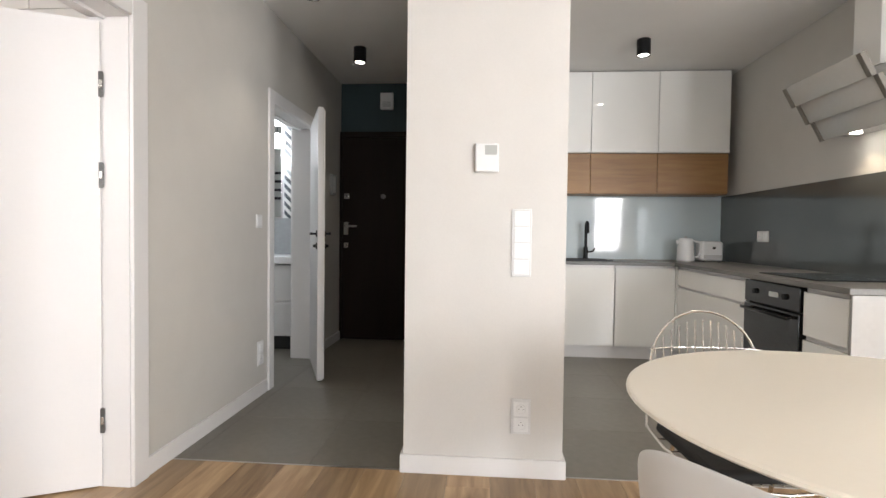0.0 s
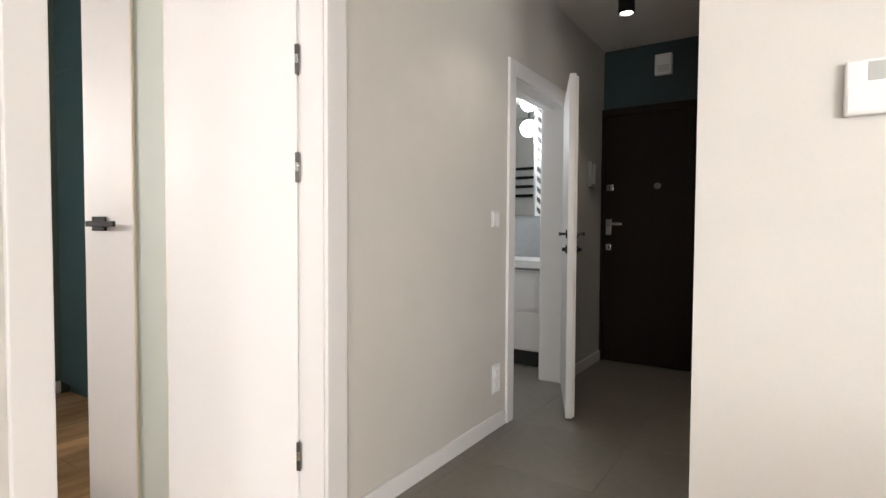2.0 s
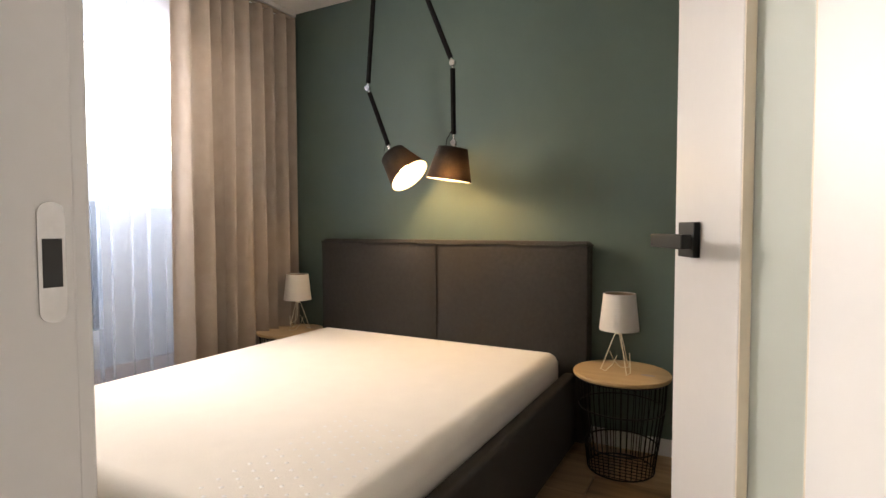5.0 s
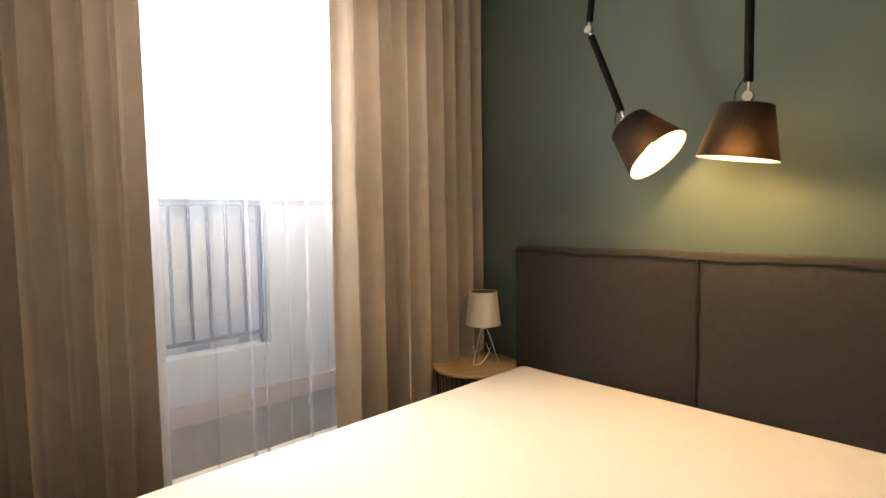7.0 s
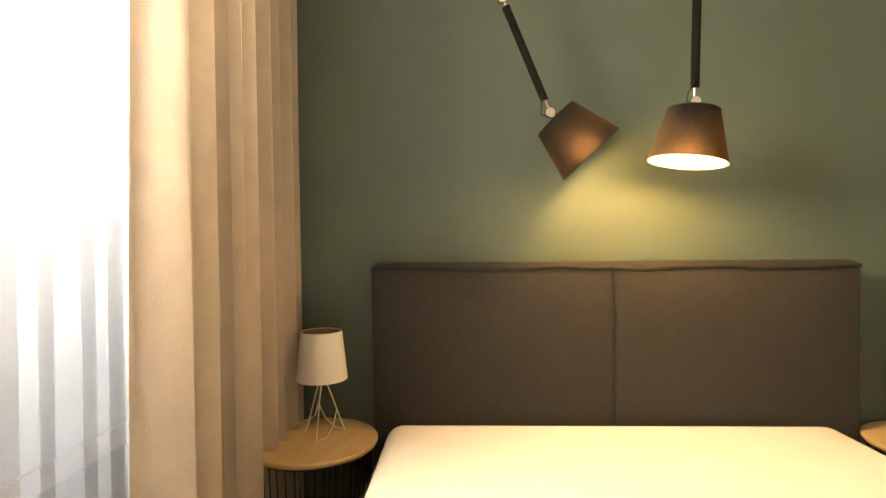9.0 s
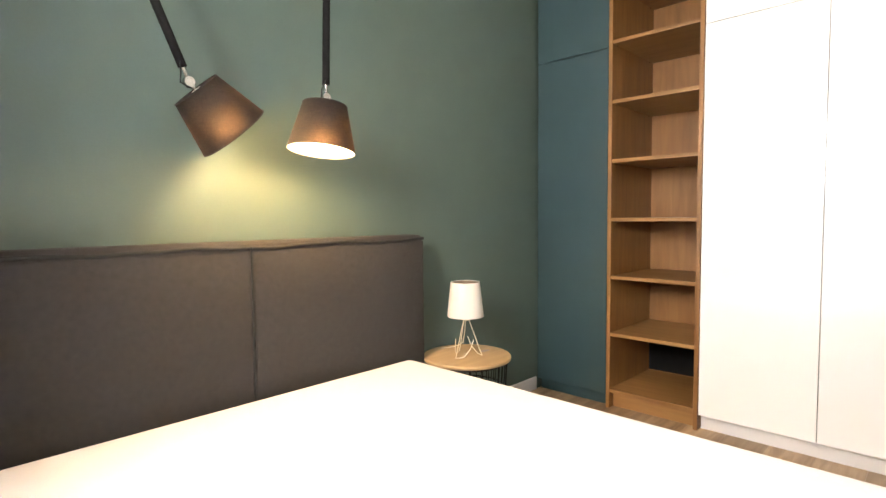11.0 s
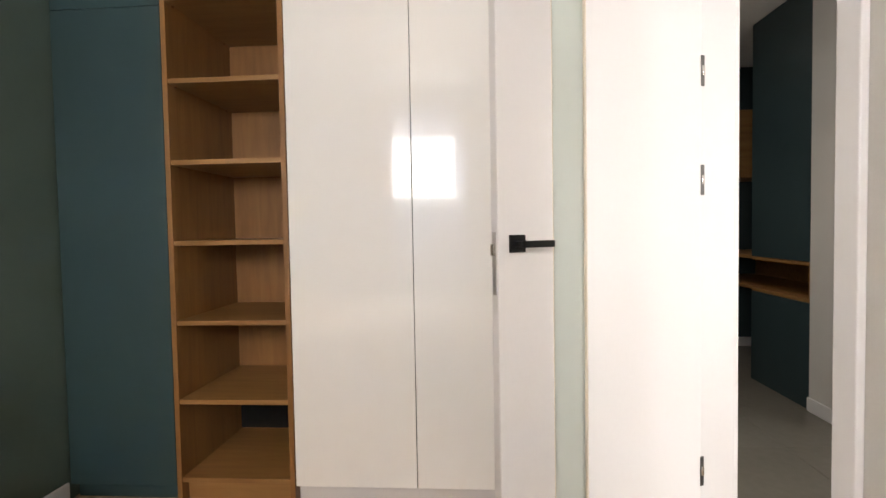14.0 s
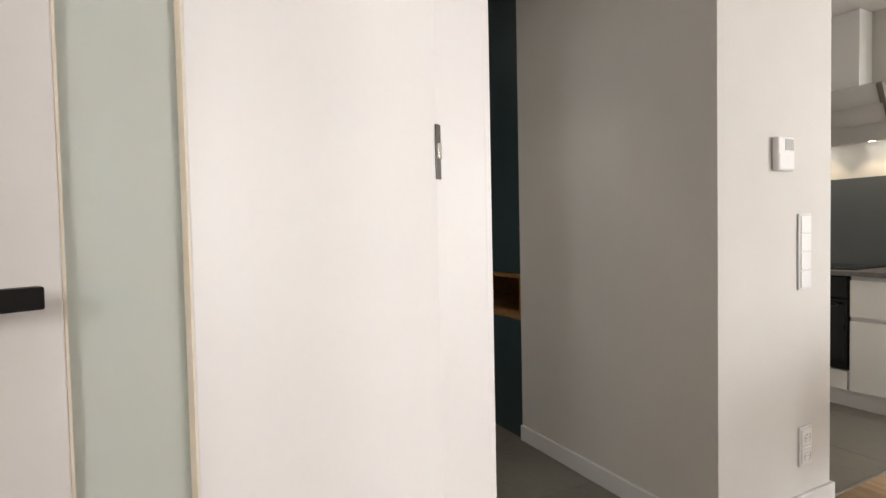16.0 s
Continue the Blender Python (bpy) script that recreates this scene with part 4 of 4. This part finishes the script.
lamp_n = table_lamp("small lamp with white shade and wire tripod, unlit")
lamp_n.matrix_basis = pose(-3.846, 1.407, 0.4632, 0, 0, 15)
copy_thing(lamp_n, pose(-3.912, -0.678, 0.4632, 0, 0, 100))

# ---- pendant lamps ----


def pendant(label, ceiling_end, elbow, knuckle, axis):
    """A jointed black arm from the ceiling with a linen cone shade at its end."""
    ob = thing("pendant_lamp", ceiling_end, label, "pendant lamp", "pendant lamps over the bed")
    c, e, k = Vector(ceiling_end), Vector(elbow), Vector(knuckle)
    d1, d2 = (e - c).normalized(), (k - e).normalized()
    part("upper_arm", tube([c + d1 * 0.03, e - d1 * 0.03], 0.0135, 12), M_SLEEVE_SHADOW, ob)
    part("lower_arm", tube([e + d2 * 0.03, k - d2 * 0.045], 0.0135, 12), M_SLEEVE_SHADOW, ob)
    part("canopy", lathe([(0, -0.022), (0.045, -0.022), (0.05, -0.018), (0.05, -0.001), (0, -0.001)], (c.x, c.y, H), 28), M_CHROME, ob)
    for p, q in ((c, c + d1 * 0.035), (e - d1 * 0.035, e), (e, e + d2 * 0.035), (k - d2 * 0.05, k)):
        part("ferrule", tube([p, q], 0.0062, 10), M_CHROME, ob)
    for p in (e, k):
        part("joint", lathe([(0, -0.010), (0.016, -0.010), (0.018, -0.006), (0.018, 0.006), (0.016, 0.010), (0, 0.010)], n=20, m=Matrix.Translation(p) @ pose(0, 0, 0, 0, 90)), M_CHROME, ob, "polished joint disc")
    ax = Vector(axis).normalized()
    m = Matrix.Translation(k + ax * 0.028) @ ax.to_track_quat("Z", "Y").to_matrix().to_4x4()
    part("stem", tube([k, k + ax * 0.06], 0.005, 8), M_CHROME, ob)
    hh, r0, r1 = 0.168, 0.079, 0.121
    shade = part("shade", lathe([(0.02, 0.0), (r0, 0.0), (r1, hh)], n=56, m=m), M_SHADEB, ob, "black linen shade glowing brown")
    part("lining", lathe([(r0 - 0.003, 0.004), (r1 - 0.0025, hh - 0.001)], n=56, m=m), M_SHADEIN, shade, "white shade lining")
    for r, z in ((r0, 0.0), (r1, hh)):
        part("hem", tube([m @ Vector(p) for p in arc((0, 0, z), r, 0, 351, 39, "xy")], 0.0017, 6, closed=True), M_PIPING, shade)
    part("bulb_holder", lathe([(0, 0.0), (0.017, 0.0), (0.017, 0.045), (0, 0.045)], n=16, m=m), M_PLASTIC, ob)
    loop = [k - d2 * 0.06 + Vector((0.012, -0.006, 0)), k + Vector((0.02, -0.03, 0.02)), k + Vector((0.022, -0.034, -0.01)), k + ax * 0.03 + Vector((0.01, -0.012, 0))]
    part("cable", tube(loop, 0.0022, 6), M_BLACK, ob)
    part("bulb", lathe([(0.012, 0.045), (0.016, 0.055), (0.028, 0.085), (0.026, 0.108), (0.012, 0.122), (0, 0.124)], n=20, m=m), M_BULB, ob, "lit warm bulb")
    return ob


pendant("jointed black pendant lamp with tilted shade, lit", (-3.80, 0.055, H - 0.02), (-3.842, -0.033, 1.960), (-3.846, 0.124, 1.576), (0.04, 0.68, -0.73))
pendant("jointed black pendant lamp hanging straight, lit", (-3.77, 0.31, H - 0.02), (-3.755, 0.575, 1.995), (-3.772, 0.572, 1.585), (0.03, -0.14, -1))

# ---- curtains and balcony window ----


def curtain(name, x0, x1, y, z0, z1, folds, depth, material, label, seed, category="curtain"):
    """A hanging cloth with uneven folds that gather towards the top."""
    rng = random.Random(seed)
    ob = thing(name, ((x0 + x1) / 2, y, z0), label, category)
    bm = bmesh.new()
    n, k = folds * 12, 14
    phase = [rng.uniform(-0.5, 0.5) for _ in range(folds + 2)]
    amp = [rng.uniform(0.65, 1.25) for _ in range(folds + 2)]
    v = []
    for i in range(n + 1):
        u = i / n
        f = u * folds
        b = int(f)
        w = f - b
        ph, am = phase[b] * (1 - w) + phase[b + 1] * w, amp[b] * (1 - w) + amp[b + 1] * w
        col = []
        for j in range(k + 1):
            h = j / k
            a = 2 * math.pi * (f + ph * (0.4 + 0.6 * (1 - h)))
            yy = y + depth * am * (0.75 + 0.35 * (1 - h)) * (math.sin(a) + 0.22 * math.sin(2 * a + 1.1)) * 0.5
            xx = x0 + (x1 - x0) * u + 0.012 * math.cos(a) * (1 - h * 0.5)
            col.append(bm.verts.new((xx, yy, z0 + (z1 - z0) * h)))
        v.append(col)
    for i in range(n):
        for j in range(k):
            bm.faces.new((v[i][j], v[i + 1][j], v[i + 1][j + 1], v[i][j + 1]))
    body = part("cloth", bm, material, ob)
    part("heading_tape", slab((x0, x1, y - 0.008, y + 0.008, z1 - 0.004, z1 + 0.02), 0.002), material, ob)
    return ob


CT = H - 0.055
curtain("drape", -4.075, -3.165, -0.83, 0.012, CT, 9, 0.105, M_DRAPE, "taupe floor-length drape drawn aside by the bedside table", 3)
curtain("drape", -2.42, -1.72, -0.83, 0.012, CT, 8, 0.105, M_DRAPE, "taupe floor-length drape drawn aside by the door", 5)
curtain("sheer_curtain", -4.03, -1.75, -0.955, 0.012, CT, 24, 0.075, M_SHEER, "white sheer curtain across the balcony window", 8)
rail = thing("curtain_rail", (-2.8, -0.9, H), "white double curtain rail under the ceiling", "curtain rail")
for ry in (-0.83, -0.955):
    part("track", slab((-4.075, -1.62, ry - 0.014, ry + 0.014, H - 0.03, H - 0.001), 0.002), M_WHITE, rail)

win = thing("window_1", (-2.95, -1.2, 0), "white balcony window with two glazed sashes", "window", kind="structure")
F0 = -1.20
part("window_frame", boxes((W0, W0 + 0.06, F0 - 0.04, F0 + 0.04, 0.0, WZ), (W1 - 0.06, W1, F0 - 0.04, F0 + 0.04, 0.0, WZ), (W0 + 0.06, W1 - 0.06, F0 - 0.04, F0 + 0.04, WZ - 0.06, WZ), (W0 + 0.06, W1 - 0.06, F0 - 0.04, F0 + 0.04, 0.0, 0.05), bevel=0.004), M_WHITE, win)
for a, b in ((W0 + 0.062, -2.482), (-2.478, W1 - 0.062)):
    sash = part("sash", boxes((a, a + 0.06, F0 - 0.03, F0 + 0.05, 0.052, WZ - 0.062), (b - 0.06, b, F0 - 0.03, F0 + 0.05, 0.052, WZ - 0.062), (a + 0.06, b - 0.06, F0 - 0.03, F0 + 0.05, 0.052, 0.13), (a + 0.06, b - 0.06, F0 - 0.03, F0 + 0.05, WZ - 0.13, WZ - 0.062), bevel=0.003), M_WHITE, win)
    pane = part("pane", slab((a + 0.06, b - 0.06, F0 + 0.006, F0 + 0.012, 0.13, WZ - 0.13), 0.0), M_CLEAR, sash)
    pane.visible_shadow = False
part("handle", slab((-2.455, -2.435, F0 + 0.05, F0 + 0.085, 1.0, 1.12), 0.005), M_WHITE, win)

# ---- balcony and beyond ----
structure("balcony_floor", boxes((-5.2, -1.0, -2.35, -1.28, -0.2, 0.0)), M_TILE, "grey balcony floor slab", "balcony")
structure("balcony_soffit", boxes((-5.2, -1.0, -2.36, -1.28, 2.32, 2.6), (-5.2, -1.0, -2.5, -2.36, 2.2, 2.6)), M_RENDER, "white soffit of the balcony above", "balcony")
structure("balcony_parapet", boxes((-3.46, -1.0, -2.28, -2.14, 0.0, 0.40)), M_RENDER, "low white rendered balcony parapet", "parapet")
structure("balcony_skirting", boxes((-3.46, -1.0, -2.14, -2.128, 0.0, 0.12), (-5.2, -3.46, -2.14, -2.126, 0.0, 0.12)), M_KERB, "pinkish stone skirting on the balcony", "skirting")
structure("balcony_side_wall", boxes((-5.2, -3.46, -2.28, -2.14, 0.0, 1.30)), M_RENDER, "white rendered solid part of the balcony front", "wall")
fence = thing("balcony_railing", (-2.3, -2.21, 0.40), "dark steel balcony railing on the parapet", "railing")
part("top_rail", slab((-3.455, -1.0, -2.235, -2.19, 1.30, 1.335), 0.004), M_BLACK, fence)
part("bottom_rail", slab((-3.455, -1.0, -2.225, -2.20, 0.46, 0.485), 0.003), M_BLACK, fence)
for i in range(23):
    x = -3.435 + i * 0.11
    part("baluster", slab((x - 0.008, x + 0.008, -2.22, -2.205, 0.485, 1.30), 0.0), M_BLACK, fence)
for x in (-3.44, -2.3, -1.1):
    part("post", slab((x - 0.02, x + 0.02, -2.23, -2.195, 0.40, 1.30), 0.002), M_BLACK, fence)
banner = thing("banner", (-3.0, -2.245, 0.5), "pale mesh banner tied outside the railing", "banner")
part("sheet", slab((-3.46, -2.35, -2.252, -2.248, 0.60, 1.22), 0.0), M_BANNER, banner)
for i, (x, z, w, h) in enumerate(((-3.36, 0.98, 0.05, 0.12), (-3.24, 0.98, 0.05, 0.12), (-3.10, 0.98, 0.07, 0.12), (-2.95, 0.98, 0.05, 0.12), (-3.33, 0.76, 0.05, 0.10), (-3.22, 0.76, 0.06, 0.10), (-3.10, 0.76, 0.03, 0.10), (-2.98, 0.76, 0.06, 0.10))):
    part("mark", slab((x - w / 2, x + w / 2, -2.247, -2.2455, z - h / 2, z + h / 2), 0.0), M_LCD, banner)
structure("ground", boxes((-400, 400, -400, 400, -9.2, -9.0)), M_ASPHALT, "pale yard ground far below", "ground")
house = thing("apartment_house", (-14, -34, -9), "pale apartment house across the yard", "house")
part("wall", slab((-26, 10, -40, -30, -9.0, 1.9), 0.0), M_FARWALL, house)
part("roof", slab((-26.5, 10.5, -40.5, -29.5, 1.9, 2.3), 0.0), M_KERB, house)
for i in range(12):
    for j in range(3):
        wx, wz = -25 + i * 3, -7.5 + j * 2.9
        part("window", slab((wx, wx + 1.3, -30.02, -29.93, wz, wz + 1.5), 0.0), M_GTILE, house)

# ---- bedroom: wardrobe wall ----
YF, YB = 2.385, 3.01
JZ = 2.122


def wardrobe(x0, x1, material, label, plinth_mat, z0):
    ob = thing("wardrobe", ((x0 + x1) / 2, YF, 0), label, "wardrobe", "wardrobe wall")
    part("carcass", slab((x0 + 0.001, x1 - 0.001, YF + 0.02, YB, z0, H - 0.004), 0.001), plinth_mat, ob)
    part("door", slab((x0 + 0.0015, x1 - 0.0015, YF, YF + 0.019, z0 + 0.004, JZ - 0.0015), 0.0015), material, ob)
    part("top_door", slab((x0 + 0.0015, x1 - 0.0015, YF, YF + 0.019, JZ + 0.0015, H - 0.008), 0.0015), material, ob)
    part("plinth", slab((x0, x1, YF + 0.05, YF + 0.066, 0.0, z0 - 0.0005), 0.001), plinth_mat, ob)
    return ob


wardrobe(-4.079, -3.592, M_TEAL, "tall teal wardrobe in the corner of the bedroom", M_TEAL, 0.075)
for x0, x1 in ((-3.066, -2.545), (-2.545, -2.022), (-2.022, XB - 0.016)):
    wardrobe(x0, x1, M_WGLOSS, "tall white glossy wardrobe up to the ceiling", M_WHITE, 0.082)
shelf = thing("open_shelf", (-3.29, YF, 0), "empty oak shelf unit between teal and white wardrobes", "shelf")
SX0, SX1 = -3.590, -3.068
for x0, x1 in ((SX0, SX0 + 0.022), (SX1 - 0.022, SX1)):
    part("side_panel", slab((x0, x1, YF - 0.002, YB, 0.0, H - 0.004), 0.0012), M_OAK, shelf)
part("back_panel", slab((SX0 + 0.022, SX1 - 0.022, YB - 0.055, YB - 0.045, 0.06, H - 0.006), 0.0), M_OAK, shelf)
# shade in the lowest compartment, put in as a black sheet
part("back_shadow_sheet", slab((SX0 + 0.023, SX1 - 0.023, YB - 0.0575, YB - 0.0552, 0.118, 0.43), 0.0), M_SLEEVE_SHADOW, shelf, "dark sheet standing for the shade at the back")
part("plinth", slab((SX0 + 0.022, SX1 - 0.022, YF + 0.05, YF + 0.066, 0.0, 0.094), 0.001), M_OAKX, shelf)
for i in range(8):
    z = 0.112 + i * 0.341
    part("shelf_board", slab((SX0 + 0.0225, SX1 - 0.0225, YF + 0.002, YB - 0.056, z - 0.018, z + 0.002), 0.001), M_OAKX, shelf)
    if i:
        for px in (SX0 + 0.022, SX1 - 0.030):
            for py in (YF + 0.05, YB - 0.12):
                part("shelf_pin", slab((px, px + 0.008, py, py + 0.006, z - 0.026, z - 0.0185), 0.001), M_CHROME, shelf)

# ---- hall nook ----
tall = thing("tall_cabinet", (0.0, 4.0, 0), "tall dark teal hall cabinet with an oak niche", "cabinet")
part("lower_body", slab((-0.243, 0.355, 3.622, 4.33, 0.0, 0.665), 0.002), M_DTEAL, tall)
part("upper_body", slab((-0.243, 0.355, 3.622, 4.33, 0.925, H - 0.004), 0.002), M_DTEAL, tall)
part("niche", boxes((-0.240, 0.35, 3.625, 4.33, 0.668, 0.69), (-0.240, 0.35, 3.625, 4.33, 0.90, 0.922), (-0.240, 0.35, 3.625, 3.645, 0.69, 0.90), (0.33, 0.35, 3.645, 4.33, 0.69, 0.90), bevel=0.001), M_OAKX, tall, "oak-lined niche")
box = thing("oak_wall_box", (0.1, 5.1, 1.55), "oak cupboard box hung in the hall nook", "cabinet")
part("body", slab((-0.05, 0.355, 4.95, YE - 0.002, 1.56, 2.14), 0.002), M_OAKX, box)
part("front", slab((-0.07, -0.051, 4.952, YE - 0.004, 1.563, 2.137), 0.002), M_OAKX, box)
bench = thing("oak_console", (0.1, 4.9, 0.68), "oak console shelf hung low in the hall nook", "shelf")
part("shelf_board", boxes((-0.20, 0.355, 4.335, YE - 0.002, 0.668, 0.69), (-0.20, 0.355, 4.335, YE - 0.002, 0.90, 0.922), (0.33, 0.355, 4.335, YE - 0.002, 0.69, 0.90), bevel=0.001), M_OAKX, bench)

# ---- bathroom ----
van = thing("vanity_unit", (-2.1, 5.0, 0), "white bathroom vanity unit with two drawers", "vanity")
part("body", slab((-2.6, -1.60, 4.80, 5.29, 0.13, 0.79), 0.002), M_WHITE, van)
for z0, z1 in ((0.14, 0.445), (0.465, 0.775)):
    part("drawer_front", slab((-2.598, -1.602, 4.78, 4.799, z0, z1), 0.003), M_WHITE, van)
part("washstand_top", slab((-2.62, -1.58, 4.765, 5.295, 0.80, 0.87), 0.008), M_PLASTIC, van, "white ceramic basin top")
part("dark_base", slab((-2.58, -1.62, 4.84, 5.28, 0.0, 0.128), 0.002), M_DARKHOLE, van)
structure("bathroom_splash_tiles", boxes((XG, XB - 0.03, 5.288, 5.299, 0.87, 1.24)), M_GTILE, "grey tile band over the washstand", "tiles")
mirror = thing("mirror", (-2.3, 5.28, 1.25), "plain bathroom mirror over the washstand", "mirror")
part("plate", slab((-2.75, -1.96, 5.284, 5.292, 1.25, 2.25), 0.001), M_MIRROR, mirror)
part("edge", boxes((-2.76, -2.751, 5.283, 5.295, 1.24, 2.26), (-1.959, -1.95, 5.283, 5.295, 1.24, 2.26), (-2.75, -1.96, 5.283, 5.295, 2.251, 2.26), (-2.75, -1.96, 5.283, 5.295, 1.24, 1.249)), M_STEEL, mirror)
glob = thing("globe_lamp", (-2.05, 5.1, 2.0), "lit white globe lamps in the bathroom", "lamp")
for gz in (2.21, 1.99):
    part("globe", lathe([(0.075 * math.sin(math.pi * i / 12), gz - 0.075 * math.cos(math.pi * i / 12)) for i in range(13)], (-1.93, 5.1, 0), 24), M_GLOBE, glob, "glowing opal globe")
part("rod", tube([(-1.93, 5.1, 2.28), (-1.93, 5.1, H - 0.002)], 0.006, 8), M_BLACK, glob)
part("link_rod", tube([(-1.93, 5.1, 2.14), (-1.93, 5.1, 2.06)], 0.006, 8), M_BLACK, glob)
radiator = thing("towel_radiator", (-2.95, 3.2, 1.46), "black towel radiator on the bathroom wall", "radiator")
for rz in (1.58, 1.70, 1.82, 1.94):
    part("bar", tube([(-3.3, 3.19, rz), (-2.6, 3.19, rz)], 0.018, 8), M_BLACK, radiator)
for rx in (-3.28, -2.62):
    part("upright", tube([(rx, 3.165, 1.46), (rx, 3.165, 2.06)], 0.016, 8), M_BLACK, radiator)
tiles = tagged(new("triangle_tiles"), "white and dark triangle patterned wall tiles", "tiles", kind="structure")
for shade_mat, flip in ((M_TRI_W, 0), (M_TRI_B, 1)):
    bm = bmesh.new()
    for i in range(8):
        for j in range(26):
            x, z, s = -1.93 + i * 0.045, 1.24 + j * 0.045, 0.0435
            tri = [(x, z), (x + s, z), (x, z + s)] if flip == (i + j) % 2 else [(x + s, z + s), (x, z + s), (x + s, z)]
            lo, hi = [bm.verts.new((a, 5.299, b)) for a, b in tri], [bm.verts.new((a, 5.291, b)) for a, b in tri]
            bm.faces.new(hi)
            for a in range(3):
                bm.faces.new((lo[a], lo[(a + 1) % 3], hi[(a + 1) % 3], hi[a]))
    t = link("triangle_tile", bm, shade_mat, False)
    t.parent = tiles

# ---- living room windows behind the walk, the first one added ----
for wx0, wx1, _ in LIVING_WINDOWS:
    w = thing("window_2", ((wx0 + wx1) / 2, -3.4, 0.3), "tall white living room window, out of view", "window", kind="structure")
    part("window_frame", boxes((wx0, wx0 + 0.07, -3.44, -3.36, 0.3, 2.4), (wx1 - 0.07, wx1, -3.44, -3.36, 0.3, 2.4), (wx0 + 0.07, wx1 - 0.07, -3.44, -3.36, 2.33, 2.4), (wx0 + 0.07, wx1 - 0.07, -3.44, -3.36, 0.3, 0.37), ((wx0 + wx1) / 2 - 0.04, (wx0 + wx1) / 2 + 0.04, -3.43, -3.37, 0.37, 2.33), bevel=0.003), M_WHITE, w)
    pane = part("pane", slab((wx0 + 0.07, wx1 - 0.07, -3.405, -3.399, 0.37, 2.33), 0.0), M_CLEAR, w)
    pane.visible_shadow = False

# ---- floor pieces ----
floor = bpy.data.objects["floor"]


def piece_mesh(name, w, d, t, bevel, material):
    bm = slab((-w / 2, w / 2, -d / 2, d / 2, -t, 0), bevel, 1)
    me = bpy.data.meshes.new(name)
    bmesh.ops.recalc_face_normals(bm, faces=bm.faces)
    bm.to_mesh(me)
    bm.free()
    me.materials.append(material)
    return me


def lay(me, name, x, y, z=0.0):
    ob = new(name, me)
    ob.matrix_basis = pose(x, y, z)
    ob.parent = floor
    return ob


PW, PL, rng = 0.193, 1.285, random.Random(4)
whole = {}
for i in range(52):
    x = XG + PW / 2 + i * PW
    y = -3.3 - rng.uniform(0, PL)
    start = -1.06 if x < XB - 0.1 else -3.3
    while y < 2.455:
        a, b = max(y, start), min(y + PL, 2.455)
        if b - a > 0.02:
            key = round(b - a, 2)
            whole.setdefault(key, piece_mesh("plank", PW - 0.0012, key - 0.0012, 0.013, 0.0007, M_PLANK))
            lay(whole[key], "plank", x, (a + b) / 2)
        y += PL
TS = 0.6
tile_me = piece_mesh("floor_tile", TS - 0.002, TS - 0.002, 0.013, 0.0006, M_TILE)
for i in range(-3, 7):
    for j in range(5):
        lay(tile_me, "floor_tile", -1.30 + TS * (i + 0.5), 2.4565 + TS * (j + 0.5))
structure("grout", boxes((-3.2, 2.42, 2.456, 5.46, -0.014, -0.0018)), M_TILE, "grey grout between the floor tiles", "grout")
structure("threshold_strip", boxes((XW, 2.42, 2.449, 2.459, -0.001, 0.0015)), M_STEEL, "thin steel strip between planks and tiles", "trim")
